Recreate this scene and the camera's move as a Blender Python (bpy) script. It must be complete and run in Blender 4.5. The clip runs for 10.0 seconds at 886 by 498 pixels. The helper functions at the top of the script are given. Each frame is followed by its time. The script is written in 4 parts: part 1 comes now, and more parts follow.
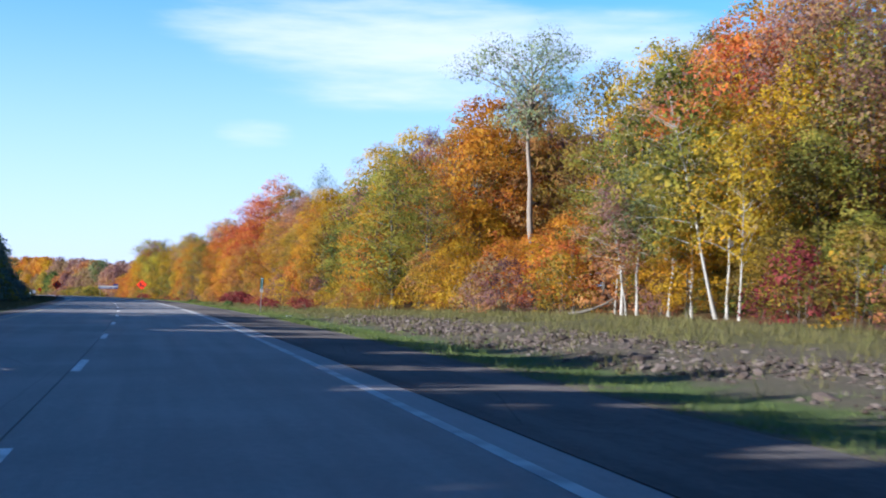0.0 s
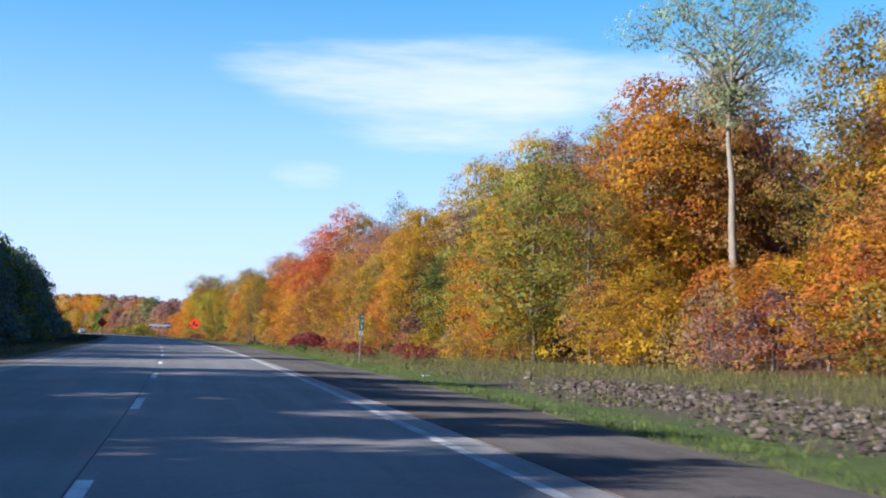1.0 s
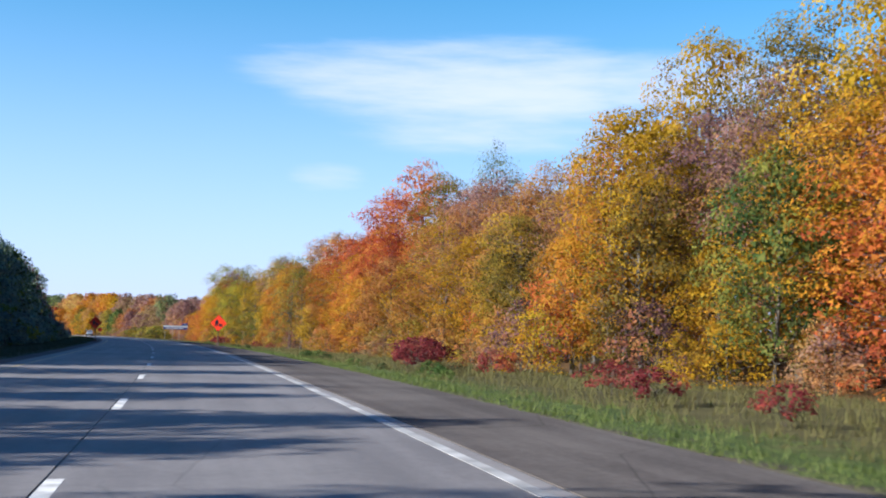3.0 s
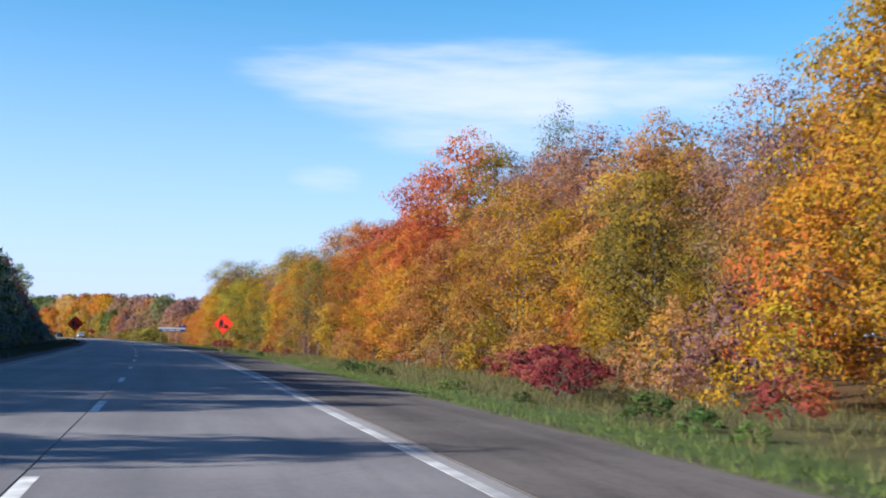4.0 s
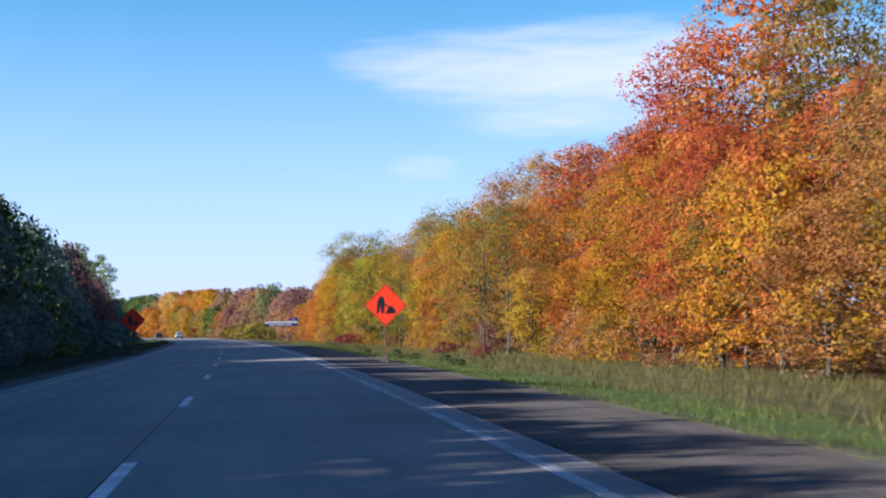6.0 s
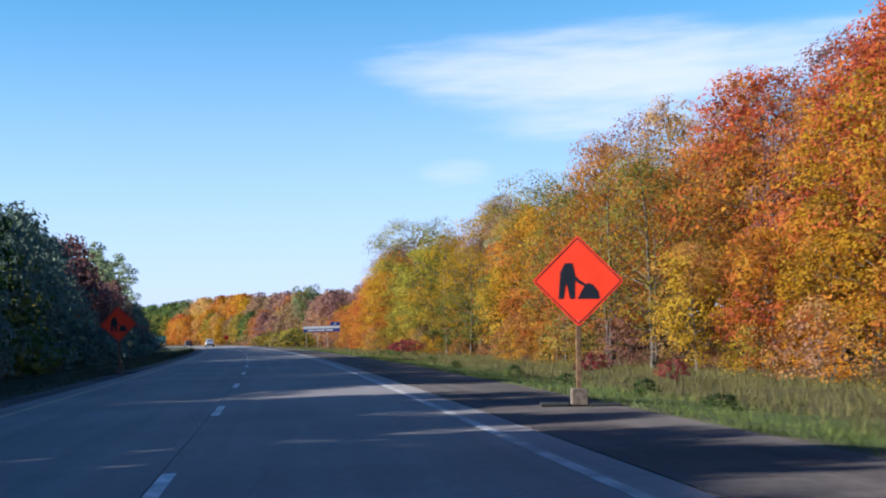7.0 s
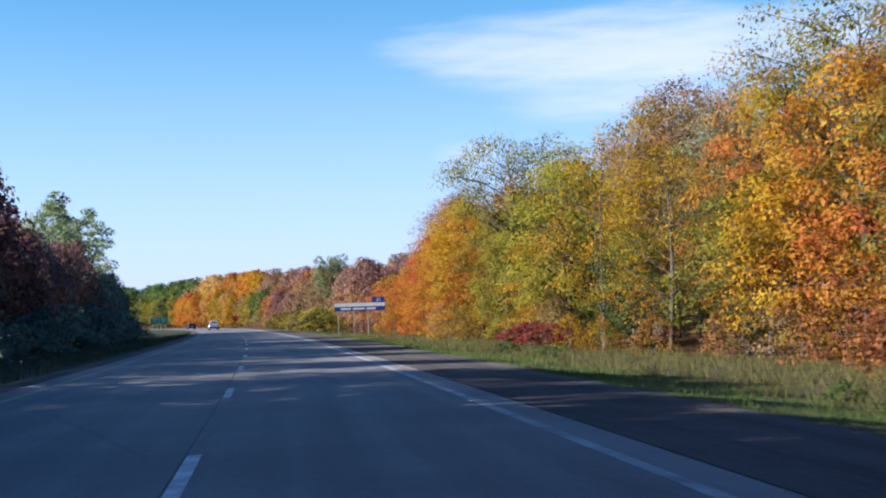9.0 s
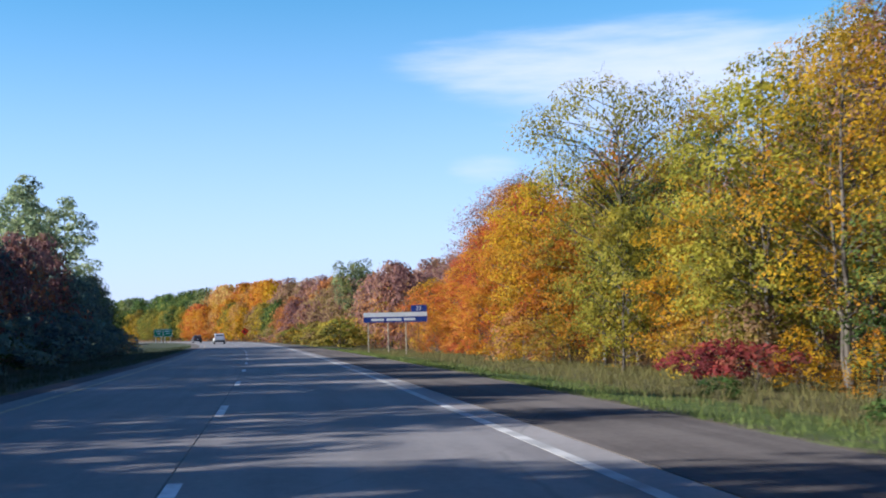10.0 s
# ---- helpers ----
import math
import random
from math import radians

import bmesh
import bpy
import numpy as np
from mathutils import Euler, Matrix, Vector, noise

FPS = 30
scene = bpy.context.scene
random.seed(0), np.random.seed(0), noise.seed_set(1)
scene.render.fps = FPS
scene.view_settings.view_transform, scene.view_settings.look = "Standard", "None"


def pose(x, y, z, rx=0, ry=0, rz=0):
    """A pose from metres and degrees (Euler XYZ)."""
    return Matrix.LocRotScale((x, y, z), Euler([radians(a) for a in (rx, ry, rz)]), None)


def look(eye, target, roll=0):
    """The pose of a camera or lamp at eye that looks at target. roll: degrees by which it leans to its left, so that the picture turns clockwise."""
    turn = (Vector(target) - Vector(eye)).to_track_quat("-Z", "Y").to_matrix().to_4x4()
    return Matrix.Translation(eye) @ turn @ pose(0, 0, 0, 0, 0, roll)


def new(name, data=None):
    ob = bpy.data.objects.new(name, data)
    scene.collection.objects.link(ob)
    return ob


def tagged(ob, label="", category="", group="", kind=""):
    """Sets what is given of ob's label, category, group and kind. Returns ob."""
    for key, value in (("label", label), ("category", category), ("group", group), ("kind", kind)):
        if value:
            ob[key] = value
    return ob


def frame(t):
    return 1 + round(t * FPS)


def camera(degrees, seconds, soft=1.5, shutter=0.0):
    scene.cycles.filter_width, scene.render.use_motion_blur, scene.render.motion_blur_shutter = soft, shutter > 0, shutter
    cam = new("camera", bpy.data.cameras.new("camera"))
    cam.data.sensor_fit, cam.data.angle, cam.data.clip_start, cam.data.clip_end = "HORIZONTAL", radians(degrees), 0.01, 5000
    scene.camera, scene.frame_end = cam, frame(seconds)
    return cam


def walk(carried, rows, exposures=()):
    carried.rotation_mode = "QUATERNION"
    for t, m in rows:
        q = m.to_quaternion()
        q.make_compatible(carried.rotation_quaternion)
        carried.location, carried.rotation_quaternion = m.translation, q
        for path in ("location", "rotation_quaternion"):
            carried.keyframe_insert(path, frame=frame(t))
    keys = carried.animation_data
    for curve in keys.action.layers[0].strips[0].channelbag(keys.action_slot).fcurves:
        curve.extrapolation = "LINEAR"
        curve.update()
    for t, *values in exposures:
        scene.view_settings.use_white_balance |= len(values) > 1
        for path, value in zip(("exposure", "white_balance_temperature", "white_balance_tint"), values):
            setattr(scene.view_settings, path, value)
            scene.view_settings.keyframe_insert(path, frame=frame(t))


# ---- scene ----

# The camera: a dashboard view from the right-hand lane of a divided highway that bends gently to the left.
cam = camera(41.73, 10.0, soft=2.0, shutter=0.12)
PATH = [
    (0.0, 0.0, 0.0, 1.347, -13.55, 2.11, -0.84),
    (0.5, -0.219, 11.888, 1.372, -12.11, 3.45, -0.73),
    (1.0, -0.473, 23.797, 1.381, -11.07, 4.13, -1.48),
    (1.5, -0.705, 35.837, 1.391, -10.07, 4.56, -0.89),
    (2.0, -0.93, 48.144, 1.351, -9.73, 4.97, -1.03),
    (2.5, -1.167, 60.585, 1.312, -9.86, 4.53, -1.0),
    (2.7, -1.299, 65.492, 1.293, -9.85, 4.21, -1.18),
    (3.8, -2.127, 91.702, 1.271, -10.6, 4.11, -1.34),
    (4.0, -2.338, 96.423, 1.266, -10.13, 4.27, -1.37),
    (4.5, -2.884, 108.236, 1.258, -7.77, 4.72, 0.49),
    (5.0, -3.458, 120.076, 1.233, -6.5, 3.69, 2.37),
    (5.5, -4.169, 131.837, 1.176, -5.97, 2.7, 2.43),
    (5.7, -4.471, 136.593, 1.159, -5.68, 3.02, 1.44),
    (6.8, -6.486, 163.429, 1.054, -3.35, 4.06, 2.17),
    (7.0, -6.908, 168.318, 1.041, -3.28, 3.8, 1.88),
    (7.2, -7.346, 173.205, 0.992, -2.94, 4.15, 2.17),
    (7.5, -8.023, 180.52, 0.987, -2.51, 3.67, 1.68),
    (8.0, -9.161, 192.601, 0.938, -2.14, 3.66, 1.73),
    (8.5, -10.358, 204.541, 0.861, -2.04, 3.01, 1.72),
    (9.0, -11.54, 216.864, 0.797, -2.53, 2.92, 1.85),
    (9.5, -12.771, 229.648, 0.72, -2.35, 3.68, 1.51),
    (10.0, -14.068, 242.345, 0.648, -1.87, 3.65, 1.37),
]
walk(cam, [(t, pose(x, y, z, 90 + pitch, roll, yaw)) for t, x, y, z, yaw, pitch, roll in PATH], [(0.0, 1.66, 5250, 8), (0.7, 1.60, 5380, 8), (2.0, 1.48, 5450, 7), (10.0, 1.46, 5480, 8)])

# ---- light ----
SUN_EL, SUN_DIR = radians(24), Vector((-1.0, -0.2, 0.0)).normalized()
TO_SUN = Vector((SUN_DIR.x * math.cos(SUN_EL), SUN_DIR.y * math.cos(SUN_EL), math.sin(SUN_EL)))
sun = new("sun", bpy.data.lights.new("sun", "SUN"))
sun.data.energy, sun.data.angle, sun.data.color = 5.0, radians(0.53), (1.0, 0.86, 0.69)
sun.matrix_world = look((0, 0, 60), Vector((0, 0, 60)) - TO_SUN)

world = bpy.data.worlds.new("sky")
scene.world = world
world.use_nodes = True


class Nodes:
    """Short hand for building a node tree."""

    def __init__(self, tree):
        self.tree = tree
        tree.nodes.clear()

    def add(self, kind, inputs=None, **settings):
        n = self.tree.nodes.new(kind)
        for key, value in settings.items():
            setattr(n, key, value)
        for key, value in (inputs or {}).items():
            if isinstance(value, bpy.types.NodeSocket):
                self.tree.links.new(value, n.inputs[key])
            else:
                n.inputs[key].default_value = value
        return n

    def math(self, op, a, b=0.0, clamp=False):
        return self.add("ShaderNodeMath", {0: a, 1: b}, operation=op, use_clamp=clamp).outputs[0]

    def noise(self, vector, scale, detail=4.0, rough=0.55):
        return self.add("ShaderNodeTexNoise", {"Vector": vector, "Scale": scale, "Detail": detail, "Roughness": rough}).outputs[0]

    def ramp(self, fac, stops, mode="LINEAR"):
        n = self.add("ShaderNodeValToRGB", {0: fac})
        n.color_ramp.interpolation = mode
        while len(n.color_ramp.elements) < len(stops):
            n.color_ramp.elements.new(1.0)
        for e, (p, c) in zip(n.color_ramp.elements, stops):
            e.position, e.color = p, (*c, 1.0)
        return n.outputs[0]

    def mix(self, fac, a, b, mode="MIX"):
        return self.add("ShaderNodeMix", {0: fac, 6: a, 7: b}, data_type="RGBA", blend_type=mode).outputs[2]

    def span(self, value, a, b, c=0.0, d=1.0):
        return self.add("ShaderNodeMapRange", {0: value, 1: a, 2: b, 3: c, 4: d}, interpolation_type="SMOOTHSTEP").outputs[0]


w = Nodes(world.node_tree)
sky = w.add("ShaderNodeTexSky", sky_type="NISHITA", sun_disc=False, sun_elevation=SUN_EL,
            sun_rotation=math.atan2(SUN_DIR.x, SUN_DIR.y), altitude=200.0, air_density=1.0, dust_density=0.6, ozone_density=2.2)
way = w.add("ShaderNodeTexCoord").outputs["Generated"]
xyz = w.add("ShaderNodeSeparateXYZ", {0: way})
azim = w.math("MULTIPLY", w.math("ARCTAN2", xyz.outputs[0], xyz.outputs[1]), 180 / math.pi)
elev = w.math("MULTIPLY", w.math("ARCSINE", xyz.outputs[2]), 180 / math.pi)
flat = w.add("ShaderNodeCombineXYZ", {0: w.math("MULTIPLY", azim, 0.085), 1: w.math("MULTIPLY", elev, 0.55), 2: 3.7}).outputs[0]
wisps = w.noise(flat, 1.0, 7.0, 0.55)


def bank(az, wide, el, high):
    """How deep in one bank of cloud a direction lies, 1 at its middle."""
    a = w.math("POWER", w.math("ABSOLUTE", w.math("DIVIDE", w.math("SUBTRACT", azim, az), wide)), 2.4)
    e = w.math("POWER", w.math("ABSOLUTE", w.math("DIVIDE", w.math("SUBTRACT", elev, el), high)), 2.0)
    return w.math("SUBTRACT", 1.0, w.math("ADD", a, e))


depth = w.math("MAXIMUM", bank(11.8, 9.6, 11.7, 2.9), w.math("MULTIPLY", bank(7.0, 8.0, 13.0, 1.5), 0.75))
depth = w.math("MAXIMUM", depth, w.math("MULTIPLY", bank(4.2, 2.0, 7.4, 0.8), 0.45))
depth = w.math("MAXIMUM", depth, w.math("MULTIPLY", bank(20.0, 8.0, 12.0, 1.9), 0.7))
cloud = w.span(w.math("ADD", w.math("MULTIPLY", depth, 0.85), w.math("MULTIPLY", w.math("SUBTRACT", wisps, 0.5), 2.1)), -0.15, 1.05, 0.0, 0.84)
cloud = w.math("MULTIPLY", cloud, w.span(depth, -0.35, 0.2))
veil = w.math("MULTIPLY", w.math("POWER", w.span(elev, 26.0, -3.0), 1.7), 0.78)
tint = w.mix(w.span(elev, 14.0, 55.0), (0.44, 1.12, 1.22, 1.0), (0.38, 0.50, 0.95, 1.0))
clear = w.mix(1.0, sky.outputs[0], tint, "MULTIPLY")
air = w.mix(veil, clear, (6.9, 6.0, 8.3, 1.0))
tone = w.mix(cloud, air, (6.9, 6.55, 7.4, 1.0))
back = w.add("ShaderNodeBackground", {"Color": tone, "Strength": 0.053})
w.tree.links.new(back.outputs[0], w.add("ShaderNodeOutputWorld").inputs[0])


# ---- materials ----
def material(name):
    m = bpy.data.materials.new(name)
    m.use_nodes = True
    return m, Nodes(m.node_tree)


def finish(n, shader):
    n.tree.links.new(shader, n.add("ShaderNodeOutputMaterial").inputs[0])


def surface(n, colour, rough=0.8, bump=None, depth_m=0.01, metal=0.0, spec=0.4):
    inputs = {"Base Color": colour, "Roughness": rough, "Metallic": metal, "Specular IOR Level": spec}
    if bump is not None:
        inputs["Normal"] = n.add("ShaderNodeBump", {"Height": bump, "Distance": depth_m, "Strength": 0.8}).outputs[0]
    return n.add("ShaderNodeBsdfPrincipled", inputs).outputs[0]


def plain(name, colour, rough=0.5, metal=0.0, wear=0.12, scale=6.0, spec=0.4):
    """Painted, plastic or metal stuff with faint blotches and grain."""
    m, n = material(name)
    at = n.add("ShaderNodeTexCoord").outputs["Object"]
    big, fine = n.noise(at, scale, 5.0), n.noise(at, scale * 18, 3.0)
    dark = tuple(c * (1 - wear * 2.2) for c in colour)
    lite = tuple(min(1.0, c * (1 + wear)) for c in colour)
    c = n.mix(n.span(big, 0.3, 0.7), (*dark, 1), (*lite, 1))
    c = n.mix(n.math("MULTIPLY", fine, 0.25), c, (*dark, 1))
    finish(n, surface(n, c, rough, fine, 0.001, metal, spec))
    return m


def pavement_mat(name, stops, blotch, crack, rough=0.85, spec=0.3):
    m, n = material(name)
    at = n.add("ShaderNodeTexCoord").outputs["Object"]
    uv = n.add("ShaderNodeUVMap").outputs[0]
    u = n.add("ShaderNodeSeparateXYZ", {0: uv})
    # across, along: long wheel tracks, then patches and grain
    long_way = n.add("ShaderNodeCombineXYZ", {0: u.outputs[0], 1: n.math("MULTIPLY", u.outputs[1], 0.035)}).outputs[0]
    tracks, patch = n.noise(long_way, 1.6, 4.0), n.noise(uv, 0.22, 5.0)
    grain, spots = n.noise(at, 55.0, 3.0), n.noise(at, 9.0, 5.0, 0.7)
    f = n.math("ADD", n.math("MULTIPLY", tracks, 0.34), n.math("MULTIPLY", patch, 0.42))
    f = n.math("ADD", f, n.math("MULTIPLY", spots, 0.28))
    c = n.ramp(n.span(f, 0.38, 0.63), stops)
    c = n.mix(n.math("MULTIPLY", n.span(grain, 0.45, 0.75), blotch), c, (0.02, 0.02, 0.02, 1))
    cells = n.add("ShaderNodeTexVoronoi", {"Vector": n.mix(0.06, uv, n.add("ShaderNodeTexNoise", {"Vector": uv, "Scale": 1.3}).outputs[1]), "Scale": 0.16}, feature="DISTANCE_TO_EDGE").outputs[0]
    line = n.math("MULTIPLY", n.span(cells, 0.004, 0.0), crack)
    c = n.mix(line, c, (0.03, 0.028, 0.026, 1))
    finish(n, surface(n, c, rough, n.math("SUBTRACT", grain, line), 0.004, 0.0, spec))
    return m


CONCRETE = pavement_mat("worn concrete", [(0.0, (0.115, 0.106, 0.107)), (0.5, (0.148, 0.136, 0.136)), (1.0, (0.188, 0.174, 0.172))], 0.25, 0.25, 0.71, 0.3)
STRIP = pavement_mat("pale concrete", [(0.0, (0.165, 0.153, 0.151)), (0.5, (0.205, 0.19, 0.187)), (1.0, (0.245, 0.228, 0.223))], 0.2, 0.2, 0.78, 0.28)
SHOULDER = pavement_mat("old asphalt shoulder", [(0.0, (0.070, 0.061, 0.058)), (0.5, (0.098, 0.086, 0.081)), (1.0, (0.132, 0.116, 0.108))], 0.35, 0.4, 0.95, 0.04)
TAR = plain("tar joint", (0.018, 0.017, 0.017), 0.6, 0, 0.2)
LINE_WHITE = plain("worn white road paint", (0.62, 0.61, 0.59), 0.7, 0, 0.2, 3.0)
LINE_FADED = plain("faded white road paint", (0.39, 0.385, 0.38), 0.8, 0, 0.2, 1.4)
LINE_YELLOW = plain("worn pale yellow road paint", (0.328, 0.281, 0.172), 0.7, 0, 0.2, 3.0)


def ground_mat():
    m, n = material("verge soil and turf")
    at = n.add("ShaderNodeTexCoord").outputs["Object"]
    uv = n.add("ShaderNodeUVMap").outputs[0]
    u = n.add("ShaderNodeSeparateXYZ", {0: uv}).outputs[0]
    big, mid, fine = n.noise(at, 0.09, 4.0), n.noise(at, 0.8, 6.0, 0.65), n.noise(at, 14.0, 4.0, 0.7)
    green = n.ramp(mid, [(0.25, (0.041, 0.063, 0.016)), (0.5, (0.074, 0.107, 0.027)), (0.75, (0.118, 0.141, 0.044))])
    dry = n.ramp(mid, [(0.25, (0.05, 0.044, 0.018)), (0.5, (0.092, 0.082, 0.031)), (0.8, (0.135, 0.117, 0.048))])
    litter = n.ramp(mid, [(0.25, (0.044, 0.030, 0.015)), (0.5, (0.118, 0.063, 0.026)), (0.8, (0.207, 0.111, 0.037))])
    # left of the road the tree shade is put into the turf's colour
    shade_turf = n.ramp(mid, [(0.25, (0.022, 0.030, 0.018)), (0.5, (0.042, 0.050, 0.028)), (0.75, (0.066, 0.07, 0.04))])
    green = n.mix(n.span(u, -5.0, -7.0), green, shade_turf)
    edge = n.math("ADD", u, n.math("MULTIPLY", n.math("SUBTRACT", mid, 0.5), 5.0))
    c = n.mix(n.span(n.math("ADD", edge, n.math("MULTIPLY", big, 5.0)), 11.8, 14.2), green, dry)
    c = n.mix(n.span(edge, 19.0, 23.0), c, litter)
    along = n.math("ADD", n.add("ShaderNodeSeparateXYZ", {0: uv}).outputs[1], n.math("MULTIPLY", n.math("SUBTRACT", big, 0.5), 20.0))
    rubble_bed = n.math("MULTIPLY", n.math("MULTIPLY", n.span(edge, 9.0, 10.2), n.span(edge, 16.0, 13.8)), n.span(along, 74.0, 56.0))
    c = n.mix(n.math("MULTIPLY", rubble_bed, 0.85), c, n.ramp(fine, [(0.3, (0.045, 0.036, 0.027)), (0.5, (0.085, 0.068, 0.054)), (0.7, (0.13, 0.108, 0.09))]))
    c = n.mix(n.math("MULTIPLY", n.span(edge, 8.3, 7.2), n.span(u, 6.0, 7.0)), c, (0.095, 0.08, 0.06, 1))
    c = n.mix(n.math("MULTIPLY", fine, 0.45), c, (0.022, 0.022, 0.009, 1))
    finish(n, surface(n, c, 0.95, n.math("ADD", mid, fine), 0.06, 0.0, 0.15))
    return m


GROUND = ground_mat()


def bark_mat(name, dark, pale, scale):
    m, n = material(name)
    at = n.add("ShaderNodeTexCoord").outputs["Object"]
    long_way = n.add("ShaderNodeMapping", {0: at, 3: (1.0, 1.0, 0.25)}).outputs[0]
    f, g = n.noise(long_way, scale, 6.0, 0.7), n.noise(at, 1.1, 3.0)
    c = n.ramp(n.math("ADD", n.math("MULTIPLY", f, 0.7), n.math("MULTIPLY", g, 0.3)), [(0.3, dark), (0.7, pale)])
    finish(n, surface(n, c, 0.9, f, 0.03, 0, 0.2))
    return m


BARK = bark_mat("grey-brown bark", (0.036, 0.029, 0.024), (0.158, 0.137, 0.115), 9.0)
BARK_TAN = bark_mat("tan-grey bark", (0.094, 0.072, 0.058), (0.288, 0.238, 0.194), 7.0)
BARK_PALE = bark_mat("pale birch bark", (0.158, 0.144, 0.130), (0.446, 0.418, 0.382), 6.0)


TINTS = {  # four shades of each kind of foliage, dull to bright
    "gold": ((0.154, 0.096, 0.019), (0.35, 0.198, 0.021), (0.472, 0.275, 0.026), (0.482, 0.321, 0.041)),
    "orange": ((0.179, 0.085, 0.022), (0.4, 0.158, 0.028), (0.506, 0.227, 0.033), (0.494, 0.305, 0.048)),
    "peach": ((0.256, 0.133, 0.053), (0.45, 0.235, 0.089), (0.522, 0.317, 0.114), (0.481, 0.358, 0.114)),
    "red": ((0.19, 0.037, 0.028), (0.421, 0.079, 0.048), (0.516, 0.132, 0.054), (0.506, 0.221, 0.06)),
    "crimson": ((0.085, 0.02, 0.025), (0.19, 0.035, 0.042), (0.27, 0.06, 0.06), (0.28, 0.12, 0.08)),
    "mauve": ((0.104, 0.058, 0.059), (0.216, 0.117, 0.115), (0.308, 0.167, 0.153), (0.345, 0.206, 0.141)),
    "rust": ((0.171, 0.068, 0.039), (0.353, 0.142, 0.059), (0.464, 0.2, 0.077), (0.452, 0.268, 0.094)),
    "tan": ((0.127, 0.083, 0.054), (0.244, 0.153, 0.089), (0.325, 0.212, 0.114), (0.337, 0.244, 0.12)),
    "olive": ((0.074, 0.06, 0.018), (0.168, 0.128, 0.028), (0.267, 0.198, 0.037), (0.355, 0.247, 0.048)),
    "lime": ((0.069, 0.067, 0.02), (0.151, 0.156, 0.034), (0.254, 0.237, 0.044), (0.371, 0.299, 0.067)),
    "citron": ((0.10, 0.09, 0.02), (0.235, 0.212, 0.034), (0.365, 0.315, 0.044), (0.45, 0.375, 0.065)),
    "green": ((0.026, 0.042, 0.016), (0.055, 0.095, 0.028), (0.10, 0.15, 0.042), (0.175, 0.205, 0.058)),
    "sage": ((0.072, 0.088, 0.048), (0.143, 0.176, 0.088), (0.231, 0.264, 0.129), (0.341, 0.352, 0.165)),
    "silver": ((0.114, 0.136, 0.079), (0.216, 0.264, 0.14), (0.336, 0.378, 0.204), (0.438, 0.462, 0.252)),
    "pine": ((0.065, 0.089, 0.091), (0.117, 0.162, 0.139), (0.167, 0.219, 0.167), (0.238, 0.27, 0.179)),
}


def leaf_mat(name, main, second="", third="", through_light=0.5):
    """Leaves: every leaf has its own shade, whole sprays differ, the lower and inner sprays turn later to the second colour."""
    m, n = material(name)
    at = n.add("ShaderNodeTexCoord").outputs["Object"]
    own = n.add("ShaderNodeNewGeometry").outputs["Random Per Island"]
    tree = n.add("ShaderNodeObjectInfo").outputs["Random"]
    moved = n.add("ShaderNodeVectorMath", {0: at, 1: n.add("ShaderNodeCombineXYZ", {0: n.math("MULTIPLY", tree, 60.0), 1: n.math("MULTIPLY", tree, 33.0)}).outputs[0]}, operation="ADD").outputs[0]
    clump = n.span(n.noise(moved, 0.5, 4.0, 0.65), 0.34, 0.66)
    f = n.math("ADD", n.math("MULTIPLY", own, 0.11), n.math("MULTIPLY", clump, 0.74))
    f = n.math("ADD", f, n.math("MULTIPLY", tree, 0.14))
    c = n.ramp(f, list(zip((0.1, 0.38, 0.66, 0.92), TINTS[main])))
    if second:
        rise = n.math("MULTIPLY", n.math("SUBTRACT", n.add("ShaderNodeSeparateXYZ", {0: at}).outputs[2], 6.0), 0.011)
        turn = n.math("ADD", n.noise(moved, 0.23, 3.0, 0.6), n.math("MULTIPLY", own, 0.05))
        turn = n.math("SUBTRACT", n.math("ADD", turn, n.math("MULTIPLY", tree, 0.10)), rise)
        c = n.mix(n.span(turn, 0.54, 0.68, 0.0, 0.85), c, n.ramp(f, list(zip((0.1, 0.38, 0.66, 0.92), TINTS[second]))))
    if third:
        patch = n.math("ADD", n.noise(n.add("ShaderNodeVectorMath", {0: moved, 1: (17.0, 5.0, 9.0)}, operation="ADD").outputs[0], 0.36, 3.0, 0.6), n.math("MULTIPLY", own, 0.04))
        c = n.mix(n.span(patch, 0.59, 0.72, 0.0, 0.65), c, n.ramp(f, list(zip((0.1, 0.38, 0.66, 0.92), TINTS[third]))))
    hsv = n.add("ShaderNodeHueSaturation", {"Color": c, "Hue": n.math("ADD", 0.494, n.math("MULTIPLY", tree, 0.018)),
                                            "Saturation": 1.04, "Value": n.math("ADD", n.math("ADD", 0.74, n.math("MULTIPLY", tree, 0.2)), n.math("MULTIPLY", own, 0.09))}).outputs[0]
    front = n.add("ShaderNodeBsdfPrincipled", {"Base Color": hsv, "Roughness": 0.7, "Specular IOR Level": 0.12}).outputs[0]
    glow = n.add("ShaderNodeBsdfTranslucent", {"Color": hsv}).outputs[0]
    finish(n, n.add("ShaderNodeMixShader", {0: through_light, 1: front, 2: glow}).outputs[0])
    return m


